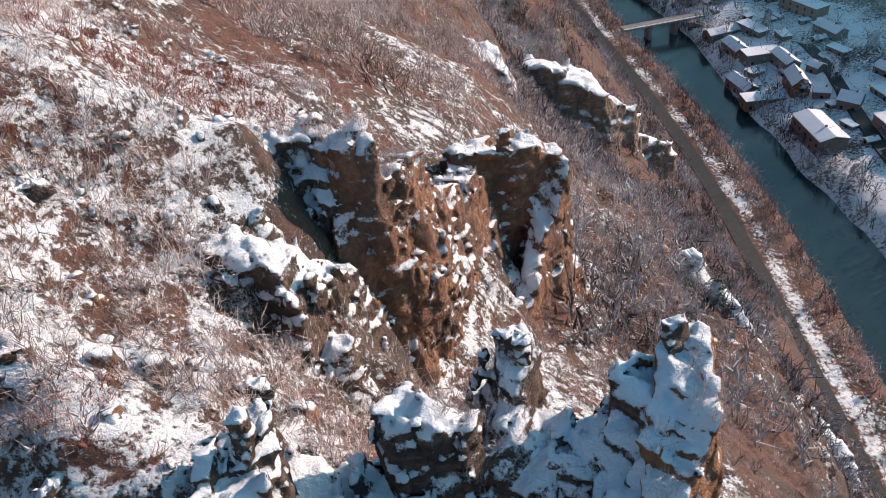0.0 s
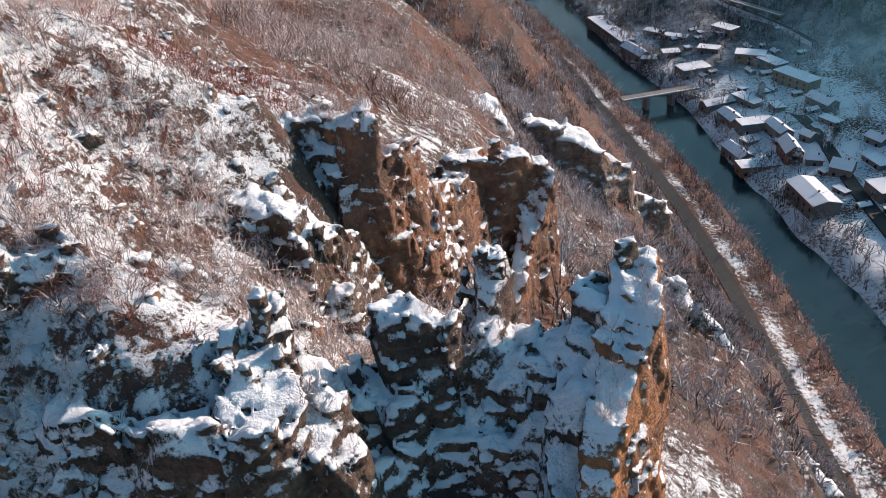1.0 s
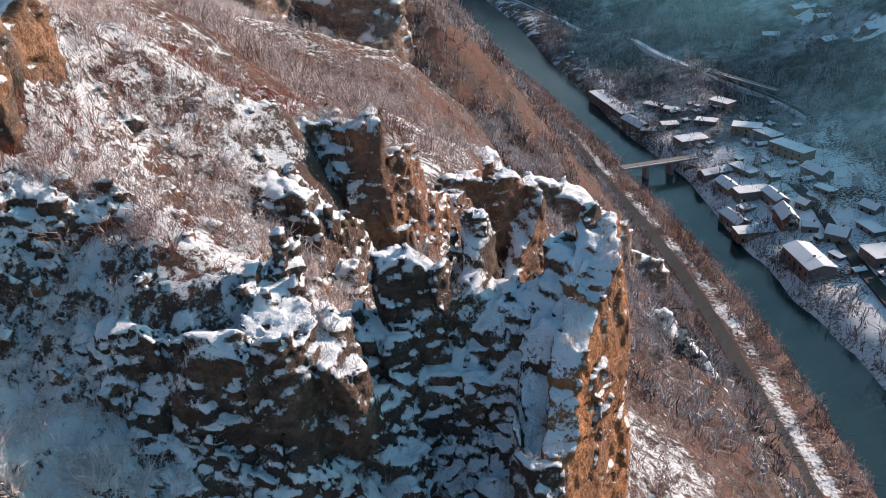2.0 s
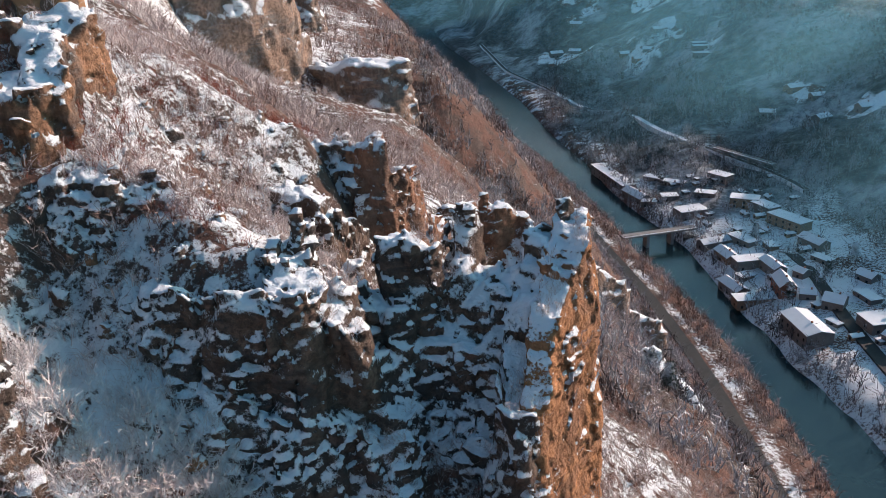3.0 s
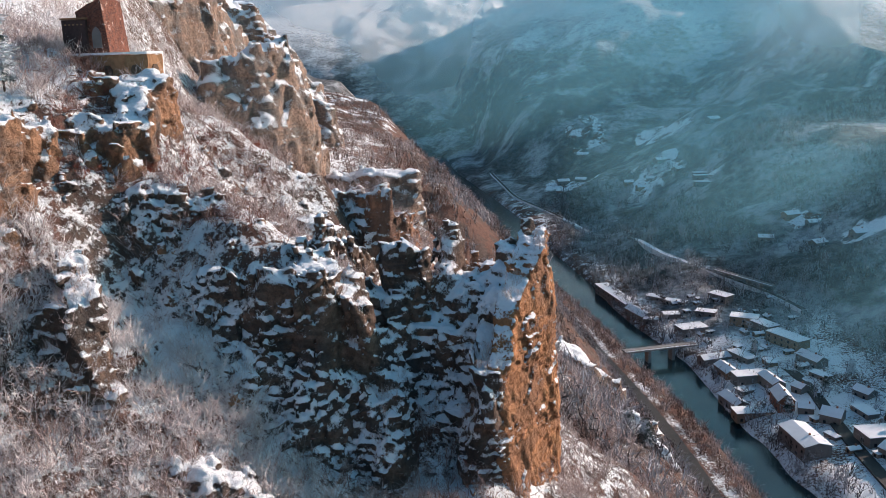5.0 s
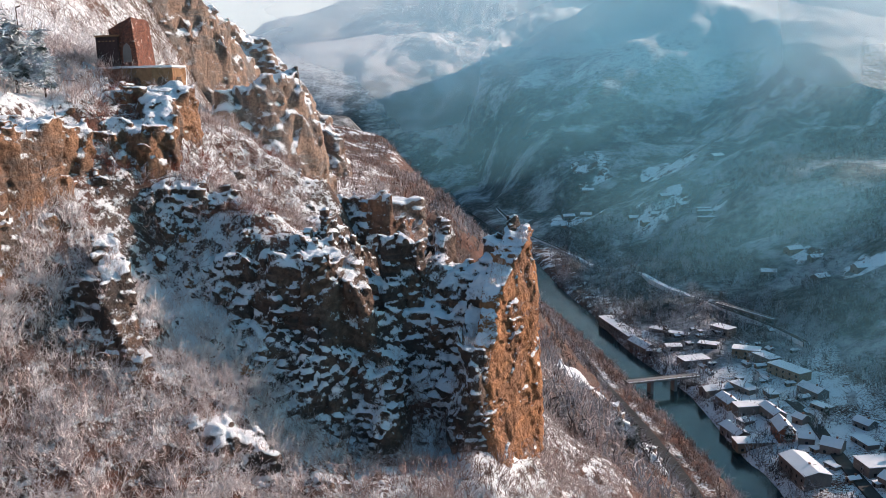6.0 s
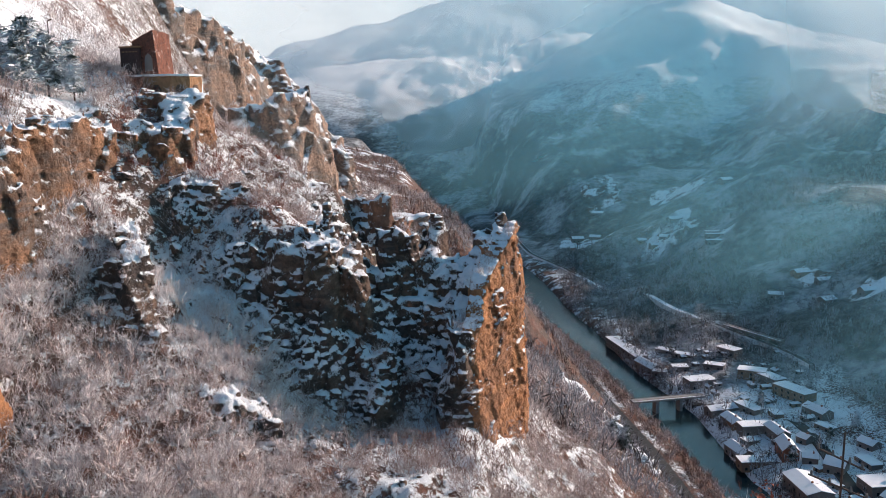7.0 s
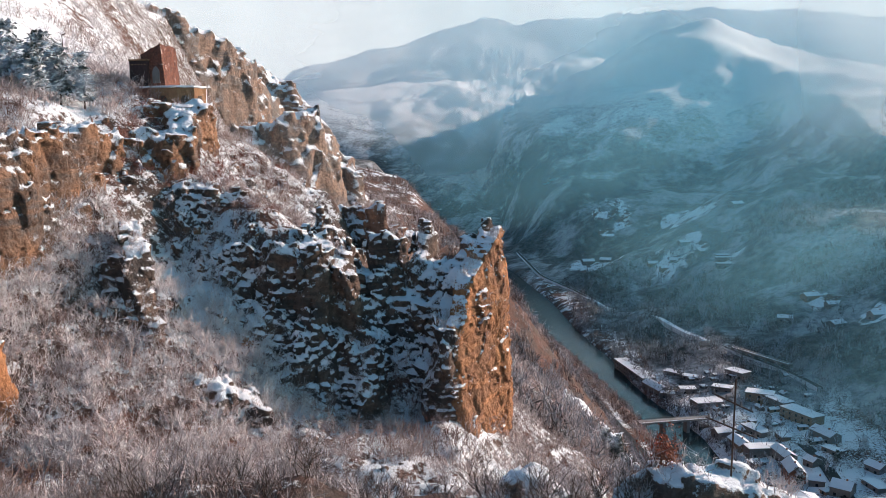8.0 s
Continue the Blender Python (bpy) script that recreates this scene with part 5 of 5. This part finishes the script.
scatter("bare_slope_trees", SPARSE, P, np.random.default_rng(35).uniform(2.5, 5.0, len(P)), TWIG_DARK, "dark leafless woods above the valley road", "woods", 36)
P = spots(3200, -150, 40, 240, 640, slope_cover, 28)
scatter("bare_slope_trees", SPARSE, P, np.random.default_rng(29).uniform(3.0, 6.0, len(P)), TWIG_BROWN, "bare woods on the far side of the gorge", "woods", 30)



def far_cover(x, y, z, slope):
    rx, rw = np.interp(y, RIVER_Y, RIVER_X), np.interp(y, RIVER_Y, RIVER_W)
    e = x - rx - rw
    edge = smooth(2, 5, e) * smooth(22, 12, e)
    return np.where(e < 85, edge * 0.9 + np.where(y > 430, 0.55, 0.16) * (e > 0), smooth(-0.35, 0.2, fbm2(x, y, 45.0, 3, 64))) * (e > 1)


P = spots(15500, 60, 420, 200, 900, far_cover, 11)
scatter("valley_woods", SPARSE, P, np.random.default_rng(12).uniform(4.0, 8.0, len(P)), TWIG_DARK, "dark bare trees dusted with snow in the valley", "woods", 13)


def bank_cover(x, y, z, slope):
    d = np.interp(y, RIVER_Y, RIVER_X) - x
    return smooth(1, 4, d) * smooth(21, 17, d) * 0.8


P = spots(6000, 20, 125, 100, 620, bank_cover, 14)
scatter("riverside_trees", SPARSE, P, np.random.default_rng(15).uniform(3.0, 6.0, len(P)), TWIG_BROWN, "bare brown trees along the river bank", "woods", 16)


def limb(bm, a, direction, length, r, depth, rng, twigs):
    b = a + direction * length
    tube(bm, a, b, r, r * 0.6, 5 if depth > 1 else 3)
    if depth == 0:
        for _ in range(4):
            ribbon(twigs, np.array(b), np.array(b + (direction + Vector((rng.gauss(0, 0.5), rng.gauss(0, 0.5), rng.gauss(0.2, 0.4)))) * length * 0.6), r * 0.5, NP)
        return
    for _ in range(rng.choice((2, 3, 3))):
        d = (direction + Vector((rng.gauss(0, 0.42), rng.gauss(0, 0.42), rng.gauss(0.12, 0.25)))).normalized()
        limb(bm, a + (b - a) * rng.uniform(0.55, 1.0), d, length * rng.uniform(0.55, 0.85), r * 0.55, depth - 1, rng, twigs)
    for _ in range(3):
        p = a + (b - a) * rng.uniform(0.4, 1)
        ribbon(twigs, np.array(p), np.array(p + (direction + Vector((rng.gauss(0, 0.7), rng.gauss(0, 0.7), rng.gauss(0.1, 0.4)))) * length * 0.5), r * 0.35, NP)


NP = np.random.default_rng(99)


def bare_tree(seed, tall, bark, crown, label, at):
    rng = random.Random(seed)
    t = thing("bare_tree", at, label, "tree", "leafless trees of the ledge")
    bm, twigs = bmesh.new(), []
    for _ in range(3):
        lean = Vector((rng.gauss(0, 0.25), rng.gauss(0, 0.25), 1)).normalized()
        limb(bm, Vector((rng.gauss(0, 0.1), rng.gauss(0, 0.1), -0.3)), lean, tall * 0.42, tall * 0.016, 3, rng, twigs)
    part("trunk", bm, bark, t)
    quads = np.array(twigs)
    ob = new("crown", mesh_of("crown", quads.reshape(-1, 3), np.arange(len(quads) * 3).reshape(-1, 3), crown, False))
    ob.parent = t
    return t


def foreground():
    rng = random.Random(5)
    kinds = [bare_tree(s, 2.6, BARK, TWIG_BROWN if s % 3 else TWIG_DARK, "leafless brown tree on a snowy ledge above the gully", (-20 + s, -60, float(height(-20 + s, -60)[0]))) for s in range(5)]
    for i in range(215):
        x, y = rng.uniform(-24, 24), rng.uniform(-42, -28)
        z = float(height(x, y)[0])
        if rng.random() < 0.3 and x > 17:
            continue
        k = rng.uniform(0.55, 1.0)
        o = copy_thing(rng.choice(kinds), pose(x, y, z - 0.1, 0, 0, rng.uniform(0, 360)))
        o.scale = (k, k, k)
    z = float(height(17.4, -34)[0])
    t = bare_tree(77, 3.0, BARK, RUST, "small tree with rust-red leaves beside a pole", (17.4, -34, z))
    g, leaves = np.random.default_rng(78), []
    for _ in range(420):
        p = np.array([0.1, 0, 2.3]) + g.normal(size=3) * (0.26, 0.26, 0.42)
        ribbon(leaves, p, p + g.normal(size=3) * 0.08, 0.06, g)
    q = np.array(leaves)
    new("leaves", mesh_of("leaves", q.reshape(-1, 3), np.arange(len(q) * 3).reshape(-1, 3), RUST, False)).parent = t


foreground()


def pine(at, tall, seed):
    rng = random.Random(seed)
    t = thing("pine_tree", at, "dark pine with snow-laden branches on snowy ground", "tree", "scattered snowy pines")
    part("trunk", tube(bmesh.new(), (0, 0, -0.3), (0, 0, tall * 0.95), tall * 0.022, tall * 0.006, 7), BARK, t)
    quads = []
    g = np.random.default_rng(seed)
    for _ in range(64):
        h = rng.uniform(0.22, 1.0)
        reach = tall * 0.26 * (1.08 - h) ** 0.7
        ang = rng.uniform(0, math.tau)
        c = np.array([math.cos(ang), math.sin(ang), -0.12])
        for k in range(28):
            u = rng.uniform(0.15, 1.0)
            p = np.array([0, 0, h * tall]) + c * reach * u + g.normal(size=3) * 0.05 * tall * (0.4 + u) * (1, 1, 0.35)
            d = (c + g.normal(size=3) * 0.5) * 0.09 * tall
            ribbon(quads, p - d * 0.5, p + d * 0.6, 0.019 * tall, g)
    q = np.array(quads)
    ob = new("crown", mesh_of("crown", q.reshape(-1, 3), np.arange(len(q) * 3).reshape(-1, 3), NEEDLE, False))
    ob.parent = t
    return t


for i, (x, y, tall) in enumerate(((-38.0, 23, 6.6), (-40.6, 24, 6.2), (-39.4, 20.5, 6.0), (-35.6, 23.5, 4.4), (-43.0, 22, 7.0), (-37.0, 25.5, 5.4), (-41.8, 26, 6.6))):
    pine((x, y, float(height(x, y)[0])), tall, 40 + i)
pine((29, 80, float(height(29, 80)[0])), 5.0, 50)
pine((27.5, 86, float(height(27.5, 86)[0])), 4.5, 51)
for i, (x, y, tall) in enumerate(((144, 333, 9.0), (168, 352, 8.0), (150, 405, 9.5), (176, 300, 7.5), (181, 420, 9.0), (187, 368, 8.5), (201, 342, 10.0), (205, 398, 9.0))):
    pine((x, y, float(height(x, y)[0])), tall, 52 + i)


def build_boulders():
    """Loose blocks on the snowy slopes round the crags."""
    rng = random.Random(8)
    kinds = []
    for i in range(5):
        b = crag("boulder", [([(0, 0, 0.55, 0.28), (0.35 + 0.1 * i, 0.2, 0.4 - 0.05 * i, 0.3)], 0.3, 0.3, 0.3, 0.3)], -0.7, ROCK_SHADE_GREY if i % 2 else ROCK_BROWN, "snow-dusted limestone block lying on the slope", 0.215, 0.42, seed=300 + 7 * i)
        b["group"] = "loose blocks on the slope"
        kinds.append(b)
    n = 0
    while n < 280:
        x, y = rng.uniform(-32, 4), rng.uniform(-2, 62)
        if vn2(np.array([x / 7.0]), np.array([y / 7.0]), 91)[0] < 0.42 :
            continue
        k = rng.uniform(0.35, 1.0)
        z = float(height(x, y)[0])
        o = copy_thing(rng.choice(kinds), pose(x, y, z - 0.1 * k, 0, 0, rng.uniform(0, 360)))
        o.scale = (k, k, k * rng.uniform(0.7, 1.1))
        n += 1
    for i, b in enumerate(kinds):
        x, y = -16 + 1.7 * i, 25 + 0.5 * i
        b.matrix_world = pose(x, y, float(height(x, y)[0]) - 0.1)


build_boulders()
